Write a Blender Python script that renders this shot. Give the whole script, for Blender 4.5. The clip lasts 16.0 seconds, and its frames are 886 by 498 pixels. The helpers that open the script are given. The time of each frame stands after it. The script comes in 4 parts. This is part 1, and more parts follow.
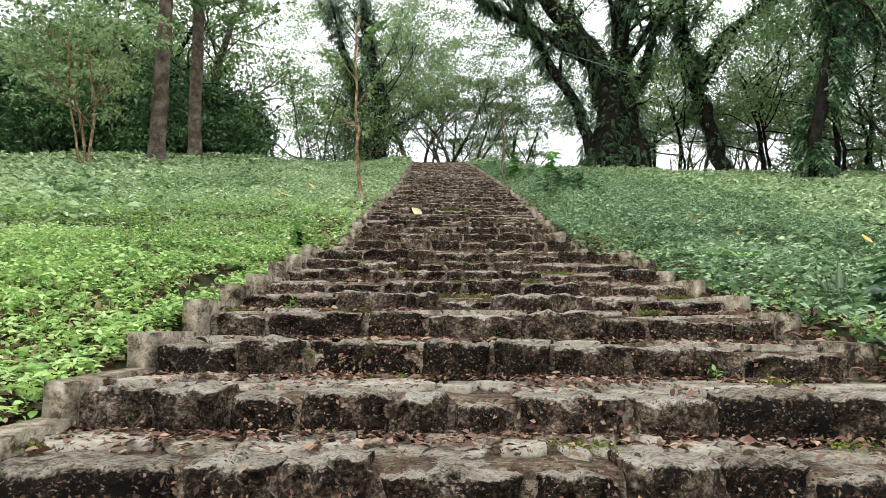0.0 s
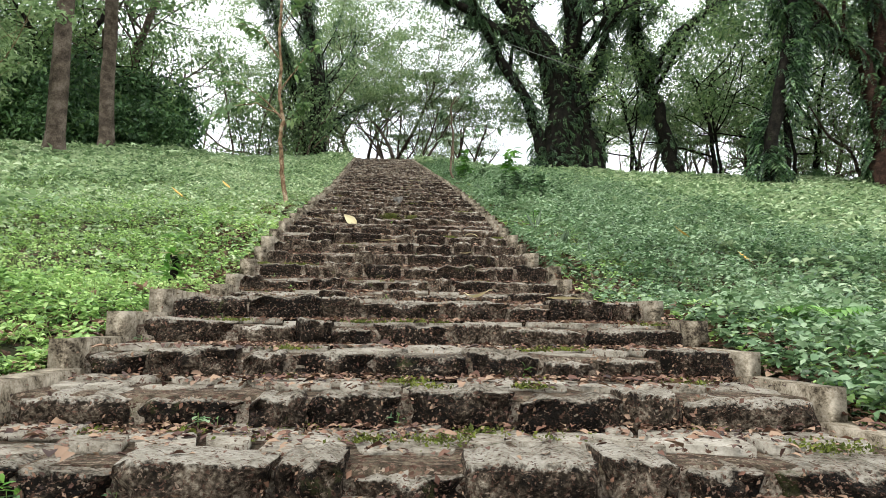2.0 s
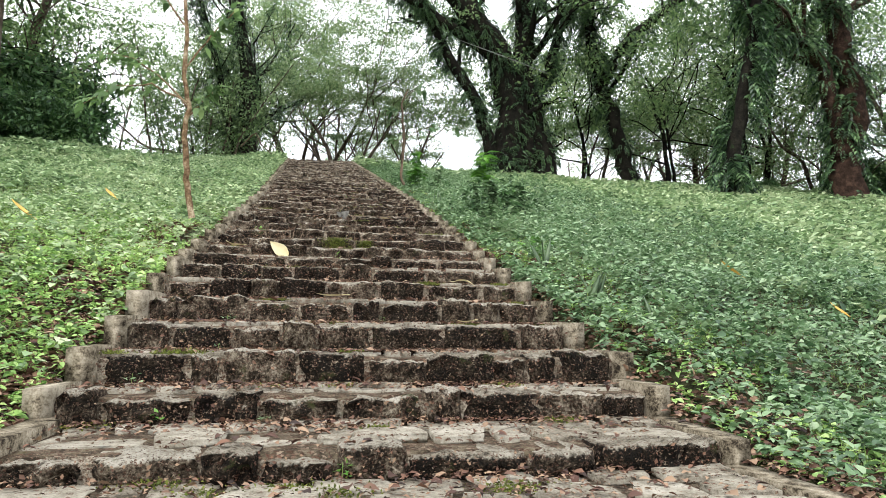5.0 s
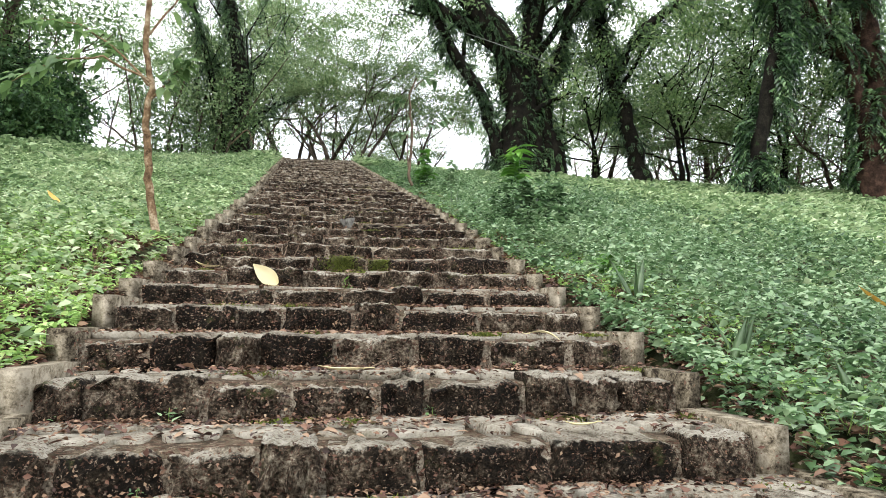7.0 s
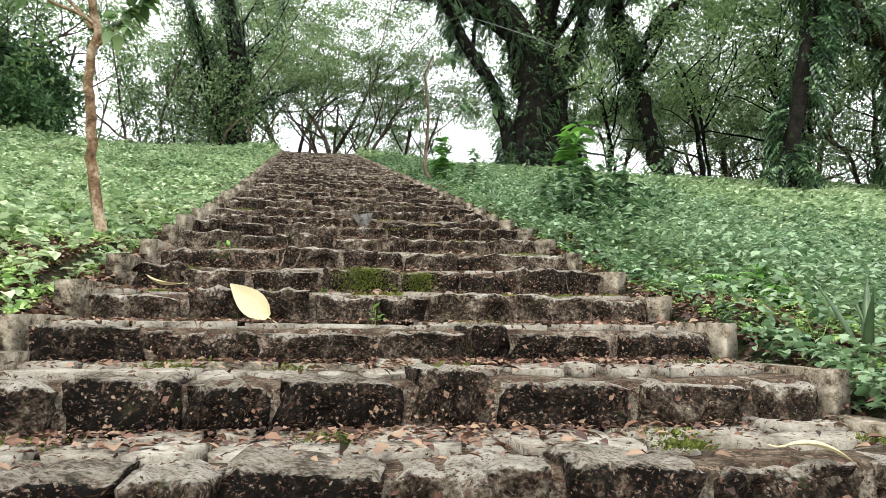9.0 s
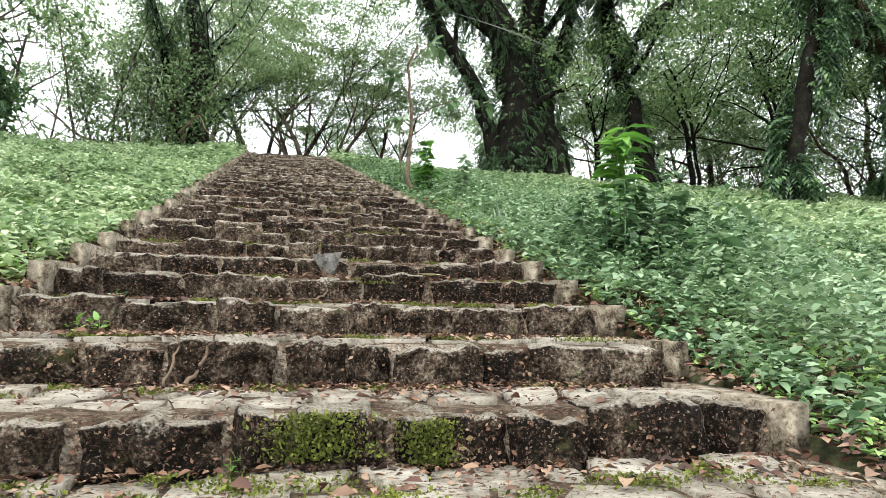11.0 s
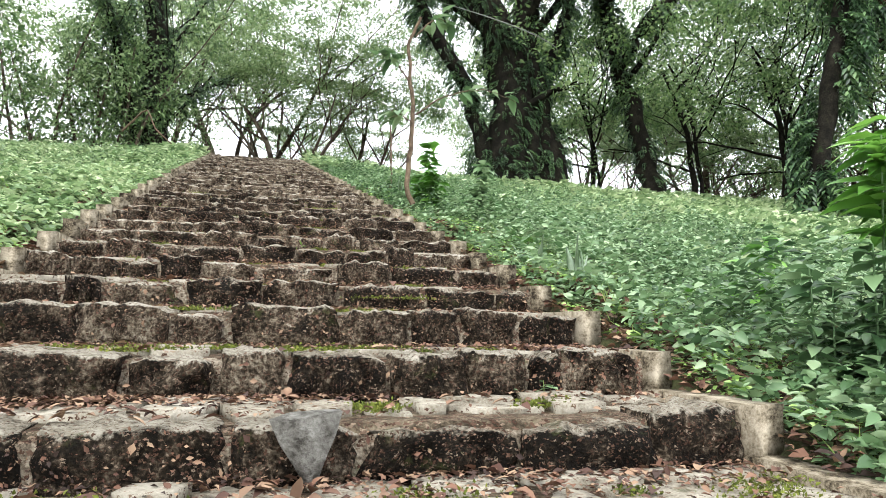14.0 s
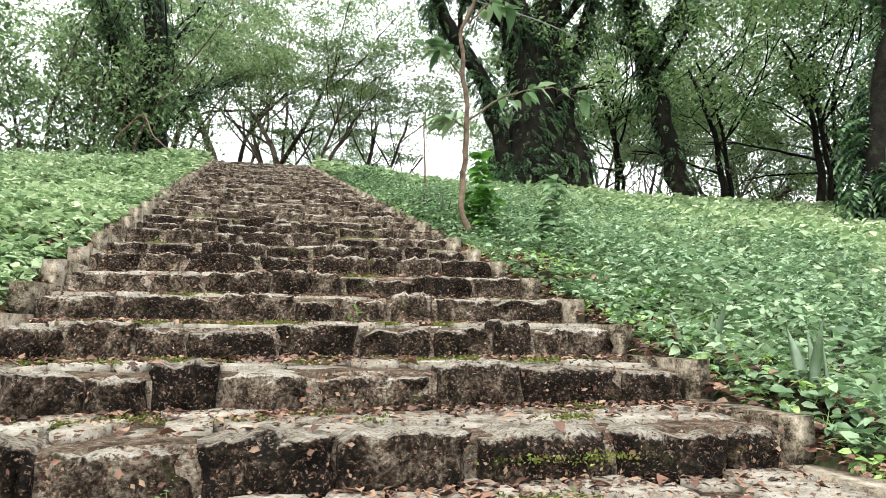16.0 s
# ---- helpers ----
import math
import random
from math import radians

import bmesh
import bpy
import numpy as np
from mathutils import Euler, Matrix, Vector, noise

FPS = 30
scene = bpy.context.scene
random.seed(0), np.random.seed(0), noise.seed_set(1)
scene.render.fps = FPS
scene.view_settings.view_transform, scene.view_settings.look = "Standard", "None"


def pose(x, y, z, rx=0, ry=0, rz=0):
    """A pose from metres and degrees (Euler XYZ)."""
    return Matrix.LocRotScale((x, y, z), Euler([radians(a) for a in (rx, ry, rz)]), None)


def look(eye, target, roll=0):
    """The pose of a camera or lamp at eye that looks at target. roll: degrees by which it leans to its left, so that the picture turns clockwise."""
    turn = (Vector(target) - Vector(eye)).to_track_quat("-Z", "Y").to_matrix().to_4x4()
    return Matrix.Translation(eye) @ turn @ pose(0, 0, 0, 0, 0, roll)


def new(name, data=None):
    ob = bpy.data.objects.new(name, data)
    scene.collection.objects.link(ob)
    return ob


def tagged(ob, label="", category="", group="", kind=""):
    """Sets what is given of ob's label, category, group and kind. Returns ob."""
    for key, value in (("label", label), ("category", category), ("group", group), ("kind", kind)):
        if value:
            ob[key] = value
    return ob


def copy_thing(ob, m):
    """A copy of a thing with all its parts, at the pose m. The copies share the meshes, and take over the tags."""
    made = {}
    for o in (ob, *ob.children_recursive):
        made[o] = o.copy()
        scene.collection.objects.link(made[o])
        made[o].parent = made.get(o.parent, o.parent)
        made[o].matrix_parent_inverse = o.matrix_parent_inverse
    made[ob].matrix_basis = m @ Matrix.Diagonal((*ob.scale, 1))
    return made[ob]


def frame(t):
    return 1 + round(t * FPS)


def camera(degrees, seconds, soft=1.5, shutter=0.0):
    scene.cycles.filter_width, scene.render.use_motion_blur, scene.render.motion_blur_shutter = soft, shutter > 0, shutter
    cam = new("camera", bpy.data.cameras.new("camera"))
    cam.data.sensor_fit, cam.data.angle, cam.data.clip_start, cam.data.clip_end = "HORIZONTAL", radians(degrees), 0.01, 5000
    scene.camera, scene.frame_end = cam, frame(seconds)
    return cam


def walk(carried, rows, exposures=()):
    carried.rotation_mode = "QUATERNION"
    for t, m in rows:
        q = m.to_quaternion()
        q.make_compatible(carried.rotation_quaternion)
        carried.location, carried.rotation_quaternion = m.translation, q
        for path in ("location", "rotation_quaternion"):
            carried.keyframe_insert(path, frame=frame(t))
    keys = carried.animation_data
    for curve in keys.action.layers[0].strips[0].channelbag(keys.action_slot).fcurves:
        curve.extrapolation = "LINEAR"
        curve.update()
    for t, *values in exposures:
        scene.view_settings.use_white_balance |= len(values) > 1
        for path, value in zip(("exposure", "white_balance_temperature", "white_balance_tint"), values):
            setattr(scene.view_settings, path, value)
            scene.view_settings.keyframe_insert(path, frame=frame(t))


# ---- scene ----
cam = camera(64.0, 16.0, soft=0.75)
PATH = [
    (0, (-0.158, -7.951, -0.692), (-0.166, -5.961, -0.491), 0.6),
    (0.5, (-0.132, -7.305, -0.533), (-0.035, -5.318, -0.334), 0.8),
    (1, (-0.074, -6.664, -0.37), (0.052, -4.677, -0.174), 0.8),
    (1.5, (-0.106, -6.151, -0.294), (0.032, -4.166, -0.099), 0.8),
    (2, (-0.09, -5.482, -0.11), (0.059, -3.497, 0.084), 0.7),
    (2.5, (-0.1, -4.929, -0.002), (0.096, -2.948, 0.192), 0.8),
    (3, (-0.132, -4.353, 0.209), (0.111, -2.378, 0.406), 0.7),
    (3.5, (-0.112, -3.765, 0.317), (0.171, -1.795, 0.517), 0.7),
    (4, (-0.161, -3.215, 0.432), (0.152, -1.25, 0.634), 0.7),
    (4.2, (-0.182, -3.049, 0.514), (0.141, -1.086, 0.716), 0.6),
    (6.3, (-0.283, -0.826, 0.897), (0.05, 1.136, 1.099), 0.5),
    (6.5, (-0.294, -0.629, 0.999), (0.042, 1.331, 1.204), 0.4),
    (7, (-0.292, -0.046, 1.086), (0.047, 1.914, 1.289), 0.4),
    (7.5, (-0.347, 0.551, 1.15), (-0.006, 2.511, 1.352), 0.4),
    (8, (-0.358, 1.114, 1.187), (-0.02, 3.075, 1.388), 0.4),
    (8.5, (-0.343, 1.64, 1.276), (-0.006, 3.601, 1.476), 0.4),
    (9, (-0.381, 2.172, 1.375), (-0.041, 4.133, 1.572), 0.4),
    (9.2, (-0.392, 2.336, 1.503), (-0.051, 4.297, 1.696), 0.4),
    (11.3, (-0.176, 4.88, 2.015), (0.257, 6.822, 2.22), 0.8),
    (11.5, (-0.203, 5.103, 2.024), (0.244, 7.041, 2.228), 0.8),
    (12, (-0.135, 5.603, 2.274), (0.344, 7.534, 2.481), 0.8),
    (12.5, (-0.081, 6.067, 2.414), (0.406, 7.996, 2.621), 0.9),
    (13, (-0.102, 6.578, 2.524), (0.386, 8.507, 2.731), 0.8),
    (13.5, (-0.066, 7.12, 2.657), (0.42, 9.048, 2.867), 0.8),
    (14, (-0.073, 7.646, 2.778), (0.411, 9.574, 2.991), 0.7),
    (14.5, (-0.105, 8.143, 2.898), (0.378, 10.072, 3.108), 0.7),
    (15, (-0.14, 8.681, 3.048), (0.349, 10.609, 3.26), 0.6),
    (15.5, (-0.226, 9.15, 3.187), (0.261, 11.078, 3.4), 0.6),
    (16, (-0.321, 9.641, 3.391), (0.16, 11.57, 3.604), 0.3),
]
walk(cam, [(t, look(eye, target, roll)) for t, eye, target, roll in PATH], [(0, 0.79), (4, 0.93), (9, 1.06), (12, 1.25), (16, 1.42)])
# ---- body ----
# overcast daylight: a pale sky and a wide, weak sun
world = bpy.data.worlds.new("overcast_sky")
scene.world = world
world.use_nodes = True
wn, wl = world.node_tree.nodes, world.node_tree.links
wn.clear()
sky = wn.new("ShaderNodeTexSky")
sky.sky_type, sky.sun_disc = "NISHITA", False
sky.sun_elevation, sky.sun_rotation = radians(58), radians(200)
cloud = wn.new("ShaderNodeTexNoise")
cloud.inputs["Scale"].default_value, cloud.inputs["Detail"].default_value = 2.2, 5
tint = wn.new("ShaderNodeValToRGB")
tint.color_ramp.elements[0].position, tint.color_ramp.elements[0].color = 0.3, (8.6, 9.2, 9.9, 1)
tint.color_ramp.elements[1].position, tint.color_ramp.elements[1].color = 0.7, (12.0, 12.2, 12.4, 1)
veil = wn.new("ShaderNodeMix")
veil.data_type = "RGBA"
veil.inputs[0].default_value = 0.93
back, wout = wn.new("ShaderNodeBackground"), wn.new("ShaderNodeOutputWorld")
back.inputs["Strength"].default_value = 0.12
wl.new(cloud.outputs["Fac"], tint.inputs[0])
wl.new(sky.outputs["Color"], veil.inputs[6])
wl.new(tint.outputs["Color"], veil.inputs[7])
wl.new(veil.outputs[2], back.inputs["Color"])
wl.new(back.outputs[0], wout.inputs["Surface"])
sun = new("sun", bpy.data.lights.new("sun", "SUN"))
sun.data.energy, sun.data.angle, sun.data.color = 1.2, radians(25), (1.0, 0.97, 0.92)
sun.matrix_world = look((-14, -10, 40), (0, 10, 0))

# ---- materials ----


def ramp_material(name, stops, scale=4.0, rough=0.9, bump=0.4, fine=40.0, spots=None, spot_scale=9.0, island=0.0, piece=0.0, spot_low=0.62, chips=0.0, share=0.75, mixed=0.55, worn=None):
    """A rough natural surface: a colour ramp over coarse and fine noise, spots of a second colour and a bump."""
    m = bpy.data.materials.new(name)
    m.use_nodes = True
    n, l = m.node_tree.nodes, m.node_tree.links
    p = n["Principled BSDF"]
    p.inputs["Roughness"].default_value = rough
    p.inputs["Specular IOR Level"].default_value = 0.12
    geo = n.new("ShaderNodeNewGeometry")
    a, b = n.new("ShaderNodeTexNoise"), n.new("ShaderNodeTexNoise")
    for tex, s in ((a, scale), (b, fine)):
        tex.inputs["Scale"].default_value, tex.inputs["Detail"].default_value = s, 8
        tex.inputs["Roughness"].default_value = 0.62
        l.new(geo.outputs["Position"], tex.inputs["Vector"])
    add = n.new("ShaderNodeMath")
    add.operation = "MULTIPLY_ADD"
    l.new(b.outputs["Fac"], add.inputs[0])
    add.inputs[1].default_value = mixed
    l.new(a.outputs["Fac"], add.inputs[2])
    last = add.outputs[0]
    for amount, node, out in ((island, geo, "Random Per Island"), (piece, None, "Random")):
        if amount:
            source = node or n.new("ShaderNodeObjectInfo")
            jig = n.new("ShaderNodeMath")
            jig.operation = "MULTIPLY_ADD"
            l.new(source.outputs[out], jig.inputs[0])
            jig.inputs[1].default_value = amount
            l.new(last, jig.inputs[2])
            low = n.new("ShaderNodeMath")
            low.operation = "SUBTRACT"
            l.new(jig.outputs[0], low.inputs[0])
            low.inputs[1].default_value = amount / 2
            last = low.outputs[0]
    ramp = n.new("ShaderNodeValToRGB")
    while len(ramp.color_ramp.elements) < len(stops):
        ramp.color_ramp.elements.new(0.5)
    for e, (pos, col) in zip(ramp.color_ramp.elements, stops):
        e.position, e.color = pos, (*col, 1)
    sub = n.new("ShaderNodeMath")
    sub.operation = "SUBTRACT"
    l.new(last, sub.inputs[0])
    sub.inputs[1].default_value = mixed / 2
    l.new(sub.outputs[0], ramp.inputs[0])
    colour = ramp.outputs["Color"]
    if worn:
        # up-facing sides go paler: worn by feet, with light from above put in colour
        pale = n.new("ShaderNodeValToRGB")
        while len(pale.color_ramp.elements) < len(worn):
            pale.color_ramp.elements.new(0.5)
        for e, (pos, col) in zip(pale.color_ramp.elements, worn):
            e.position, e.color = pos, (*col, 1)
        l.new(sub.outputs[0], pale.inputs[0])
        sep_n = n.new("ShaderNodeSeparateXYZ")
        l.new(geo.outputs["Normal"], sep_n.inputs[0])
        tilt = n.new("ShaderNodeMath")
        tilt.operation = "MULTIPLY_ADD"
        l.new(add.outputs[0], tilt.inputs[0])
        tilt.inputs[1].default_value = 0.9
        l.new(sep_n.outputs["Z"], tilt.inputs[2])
        up_facing = n.new("ShaderNodeMapRange")
        up_facing.inputs["From Min"].default_value, up_facing.inputs["From Max"].default_value = 1.5, 1.72
        l.new(tilt.outputs[0], up_facing.inputs["Value"])
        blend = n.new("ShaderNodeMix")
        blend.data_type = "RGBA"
        l.new(up_facing.outputs[0], blend.inputs[0])
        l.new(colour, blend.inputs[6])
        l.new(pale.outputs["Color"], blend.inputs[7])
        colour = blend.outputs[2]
    if spots:
        c = n.new("ShaderNodeTexNoise")
        c.inputs["Scale"].default_value, c.inputs["Detail"].default_value, c.inputs["Roughness"].default_value = spot_scale, 7, 0.7
        l.new(geo.outputs["Position"], c.inputs["Vector"])
        mask = n.new("ShaderNodeMapRange")
        mask.inputs["From Min"].default_value, mask.inputs["From Max"].default_value = spot_low, spot_low + 0.1
        l.new(c.outputs["Fac"], mask.inputs["Value"])
        mix = n.new("ShaderNodeMix")
        mix.data_type = "RGBA"
        l.new(mask.outputs[0], mix.inputs[0])
        l.new(colour, mix.inputs[6])
        mix.inputs[7].default_value = (*spots, 1)
        colour = mix.outputs[2]
    if chips:
        # crumbs of bark, leaf and grit that cling to the stone
        vor = n.new("ShaderNodeTexVoronoi")
        vor.inputs["Scale"].default_value, vor.inputs["Randomness"].default_value = chips, 1.0
        warp = n.new("ShaderNodeVectorMath")
        warp.operation = "MULTIPLY_ADD"
        l.new(b.outputs["Color"], warp.inputs[0])
        warp.inputs[1].default_value = (0.03, 0.03, 0.05)
        l.new(geo.outputs["Position"], warp.inputs[2])
        flat = n.new("ShaderNodeMapping")
        flat.inputs["Rotation"].default_value = (0.35, 0.5, 0.2)
        flat.inputs["Scale"].default_value = (0.8, 1.2, 1.7)
        l.new(warp.outputs[0], flat.inputs["Vector"])
        l.new(flat.outputs[0], vor.inputs["Vector"])
        sep = n.new("ShaderNodeSeparateColor")
        l.new(vor.outputs["Color"], sep.inputs[0])
        many, small, both = n.new("ShaderNodeMath"), n.new("ShaderNodeMath"), n.new("ShaderNodeMath")
        many.operation, small.operation, both.operation = "GREATER_THAN", "LESS_THAN", "MULTIPLY"
        l.new(sep.outputs[0], many.inputs[0])
        many.inputs[1].default_value = share
        l.new(vor.outputs["Distance"], small.inputs[0])
        small.inputs[1].default_value = 0.6
        l.new(many.outputs[0], both.inputs[0])
        l.new(small.outputs[0], both.inputs[1])
        crumb = n.new("ShaderNodeValToRGB")
        crumb.color_ramp.elements.new(0.5)
        for e, (pos, col) in zip(crumb.color_ramp.elements, ((0.0, (0.035, 0.016, 0.010)), (0.6, (0.10, 0.056, 0.038)), (1.0, (0.25, 0.195, 0.145)))):
            e.position, e.color = pos, (*col, 1)
        l.new(sep.outputs[1], crumb.inputs[0])
        mixc = n.new("ShaderNodeMix")
        mixc.data_type = "RGBA"
        l.new(both.outputs[0], mixc.inputs[0])
        l.new(colour, mixc.inputs[6])
        l.new(crumb.outputs["Color"], mixc.inputs[7])
        colour = mixc.outputs[2]
    l.new(colour, p.inputs["Base Color"])
    if bump:
        bn = n.new("ShaderNodeBump")
        bn.inputs["Strength"].default_value, bn.inputs["Distance"].default_value = bump, 0.03
        l.new(add.outputs[0], bn.inputs["Height"])
        l.new(bn.outputs["Normal"], p.inputs["Normal"])
    return m


def leaf_material(name, cols, rough=0.5, glow=0.35, patch=0.35):
    """Leaves: each its own shade, patches over the stand, some light let through."""
    m = bpy.data.materials.new(name)
    m.use_nodes = True
    n, l = m.node_tree.nodes, m.node_tree.links
    p = n["Principled BSDF"]
    geo = n.new("ShaderNodeNewGeometry")
    noise_tex = n.new("ShaderNodeTexNoise")
    noise_tex.inputs["Scale"].default_value, noise_tex.inputs["Detail"].default_value = patch, 3
    l.new(geo.outputs["Position"], noise_tex.inputs["Vector"])
    add = n.new("ShaderNodeMath")
    add.operation = "MULTIPLY_ADD"
    l.new(geo.outputs["Random Per Island"], add.inputs[0])
    add.inputs[1].default_value = 0.72
    l.new(noise_tex.outputs["Fac"], add.inputs[2])
    sub = n.new("ShaderNodeMath")
    sub.operation = "SUBTRACT"
    l.new(add.outputs[0], sub.inputs[0])
    sub.inputs[1].default_value = 0.36
    ramp = n.new("ShaderNodeValToRGB")
    while len(ramp.color_ramp.elements) < len(cols):
        ramp.color_ramp.elements.new(0.5)
    for k, (e, c) in enumerate(zip(ramp.color_ramp.elements, cols)):
        e.position, e.color = 0.12 + 0.76 * k / (len(cols) - 1), (*c, 1)
    l.new(sub.outputs[0], ramp.inputs[0])
    l.new(ramp.outputs["Color"], p.inputs["Base Color"])
    p.inputs["Roughness"].default_value = rough
    p.inputs["Specular IOR Level"].default_value = 0.5
    tr = n.new("ShaderNodeBsdfTranslucent")
    l.new(ramp.outputs["Color"], tr.inputs["Color"])
    mix = n.new("ShaderNodeMixShader")
    mix.inputs[0].default_value = glow
    out = n["Material Output"]
    l.new(p.outputs[0], mix.inputs[1])
    l.new(tr.outputs[0], mix.inputs[2])
    l.new(mix.outputs[0], out.inputs["Surface"])
    return m


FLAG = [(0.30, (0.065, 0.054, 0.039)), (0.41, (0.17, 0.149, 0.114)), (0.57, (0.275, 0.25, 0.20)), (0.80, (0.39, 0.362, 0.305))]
# riser stones take FLAG on up-facing sides, for wear and painted overhead light
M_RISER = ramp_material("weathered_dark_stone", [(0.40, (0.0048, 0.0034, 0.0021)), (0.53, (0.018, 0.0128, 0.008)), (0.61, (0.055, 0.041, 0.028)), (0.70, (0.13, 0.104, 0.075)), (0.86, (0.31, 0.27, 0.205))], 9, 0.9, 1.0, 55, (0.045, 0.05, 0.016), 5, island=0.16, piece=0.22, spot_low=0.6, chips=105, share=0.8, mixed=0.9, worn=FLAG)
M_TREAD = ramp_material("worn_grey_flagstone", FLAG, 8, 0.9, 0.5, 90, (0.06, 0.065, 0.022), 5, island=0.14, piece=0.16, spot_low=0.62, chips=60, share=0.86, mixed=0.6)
M_MORTAR = ramp_material("old_mortar", [(0.34, (0.035, 0.027, 0.019)), (0.48, (0.16, 0.13, 0.096)), (0.72, (0.42, 0.365, 0.285))], 12, 0.95, 1.0, 70, (0.05, 0.055, 0.018), 6, spot_low=0.6, chips=70, share=0.65, mixed=0.9)
M_WEDGE = ramp_material("pale_grey_stone", [(0.35, (0.048, 0.0444, 0.0384)), (0.5, (0.126, 0.12, 0.107)), (0.7, (0.222, 0.216, 0.198))], 14, 0.9, 0.8, 70)
M_DIRT = ramp_material("trodden_leaf_mould", [(0.35, (0.022, 0.016, 0.010)), (0.5, (0.075, 0.058, 0.038)), (0.7, (0.19, 0.155, 0.108))], 12, 0.95, 0.9, 80, (0.05, 0.056, 0.015), 6, chips=60, share=0.5)
M_KERB = ramp_material("stained_concrete", [(0.33, (0.02, 0.015, 0.010)), (0.41, (0.085, 0.068, 0.045)), (0.52, (0.20, 0.168, 0.12)), (0.72, (0.37, 0.325, 0.25))], 15, 0.9, 0.22, 90, (0.03, 0.026, 0.02), 9, piece=0.16, island=0.16, spot_low=0.64)
M_GROUND = ramp_material("weedy_soil", [(0.3, (0.012, 0.013, 0.006)), (0.5, (0.03, 0.033, 0.014)), (0.75, (0.07, 0.075, 0.032))], 6, 0.95, 0.9, 40, chips=20, share=0.72)
M_LITTER = leaf_material("dead_leaves", [(0.025, 0.012, 0.008), (0.075, 0.032, 0.02), (0.16, 0.078, 0.046), (0.30, 0.20, 0.125), (0.11, 0.055, 0.034)], 0.8, 0.08, 3.0)
M_COVER = leaf_material("ground_cover_leaves", [(0.034, 0.078, 0.030), (0.113, 0.206, 0.087), (0.216, 0.328, 0.165), (0.319, 0.421, 0.242)], 0.4, 0.3, 0.5)
M_COVER_W = leaf_material("soft_yellow_green_leaves", [(0.066, 0.140, 0.032), (0.207, 0.360, 0.095), (0.357, 0.540, 0.162), (0.526, 0.690, 0.261)], 0.45, 0.38, 0.5)
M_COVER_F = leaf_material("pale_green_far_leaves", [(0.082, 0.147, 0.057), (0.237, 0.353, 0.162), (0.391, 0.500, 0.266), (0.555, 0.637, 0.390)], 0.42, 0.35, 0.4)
M_GRASS = leaf_material("yellow_green_blades", [(0.13, 0.22, 0.05), (0.23, 0.34, 0.09), (0.34, 0.45, 0.14)], 0.6, 0.3, 0.6)
M_DARKLEAF = leaf_material("dark_glossy_leaves", [(0.0264, 0.066, 0.026), (0.06, 0.132, 0.0494), (0.102, 0.198, 0.0715), (0.18, 0.312, 0.111)], 0.45, 0.3, 0.3)
M_MIDLEAF = leaf_material("mid_green_leaves", [(0.053, 0.100, 0.037), (0.116, 0.200, 0.072), (0.200, 0.315, 0.120), (0.315, 0.430, 0.180)], 0.45, 0.55, 0.3)
M_CLIMB = leaf_material("dark_hanging_ferns", [(0.010, 0.025, 0.013), (0.032, 0.072, 0.033), (0.085, 0.165, 0.07), (0.19, 0.31, 0.13)], 0.4, 0.25, 0.9)
M_VINELEAF = leaf_material("light_climber_leaves", [(0.0648, 0.116, 0.0455), (0.13, 0.21, 0.0845), (0.227, 0.336, 0.143), (0.346, 0.452, 0.234)], 0.5, 0.4, 0.6)
M_PALELEAF = leaf_material("pale_feathery_leaves", [(0.10, 0.16, 0.065), (0.185, 0.28, 0.12), (0.28, 0.385, 0.18), (0.38, 0.48, 0.255)], 0.6, 0.5, 0.5)
M_FRESH = leaf_material("fresh_broad_leaves", [(0.06, 0.16, 0.025), (0.11, 0.27, 0.04), (0.20, 0.40, 0.07)], 0.4, 0.35, 1.0)
M_YELLOW = leaf_material("yellowed_leaf", [(0.42, 0.33, 0.14), (0.54, 0.46, 0.25), (0.62, 0.55, 0.34)], 0.6, 0.15, 6.0)
M_ORANGE = leaf_material("orange_fallen_leaf", [(0.60, 0.30, 0.05), (0.70, 0.42, 0.10)], 0.6, 0.15, 6.0)
M_MOSS = leaf_material("bright_moss", [(0.05, 0.066, 0.008), (0.105, 0.13, 0.016), (0.185, 0.21, 0.032)], 0.95, 0.1, 4.0)
M_BARK = ramp_material("grey_brown_bark", [(0.3, (0.022, 0.017, 0.012)), (0.5, (0.085, 0.065, 0.048)), (0.75, (0.20, 0.165, 0.13))], 3, 0.95, 1.0, 25)
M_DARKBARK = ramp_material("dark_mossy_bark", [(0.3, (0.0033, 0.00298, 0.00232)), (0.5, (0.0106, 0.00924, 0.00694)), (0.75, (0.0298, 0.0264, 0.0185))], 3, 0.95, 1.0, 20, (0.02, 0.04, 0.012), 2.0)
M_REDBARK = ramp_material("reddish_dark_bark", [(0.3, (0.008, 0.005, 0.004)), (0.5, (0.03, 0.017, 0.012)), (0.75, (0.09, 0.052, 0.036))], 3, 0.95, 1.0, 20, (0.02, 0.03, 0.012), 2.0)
M_PALEBARK = ramp_material("pale_peeling_bark", [(0.3, (0.06, 0.035, 0.018)), (0.5, (0.20, 0.128, 0.072)), (0.75, (0.50, 0.41, 0.29))], 8, 0.85, 0.5, 40)
M_TWIG = ramp_material("dry_twig", [(0.3, (0.05, 0.035, 0.025)), (0.75, (0.22, 0.16, 0.11))], 10, 0.9, 0.4, 60)
M_CABLE = ramp_material("grey_cable", [(0.3, (0.16, 0.16, 0.15)), (0.75, (0.28, 0.28, 0.27))], 10, 0.7, 0.0, 60)

# ---- mesh helpers ----


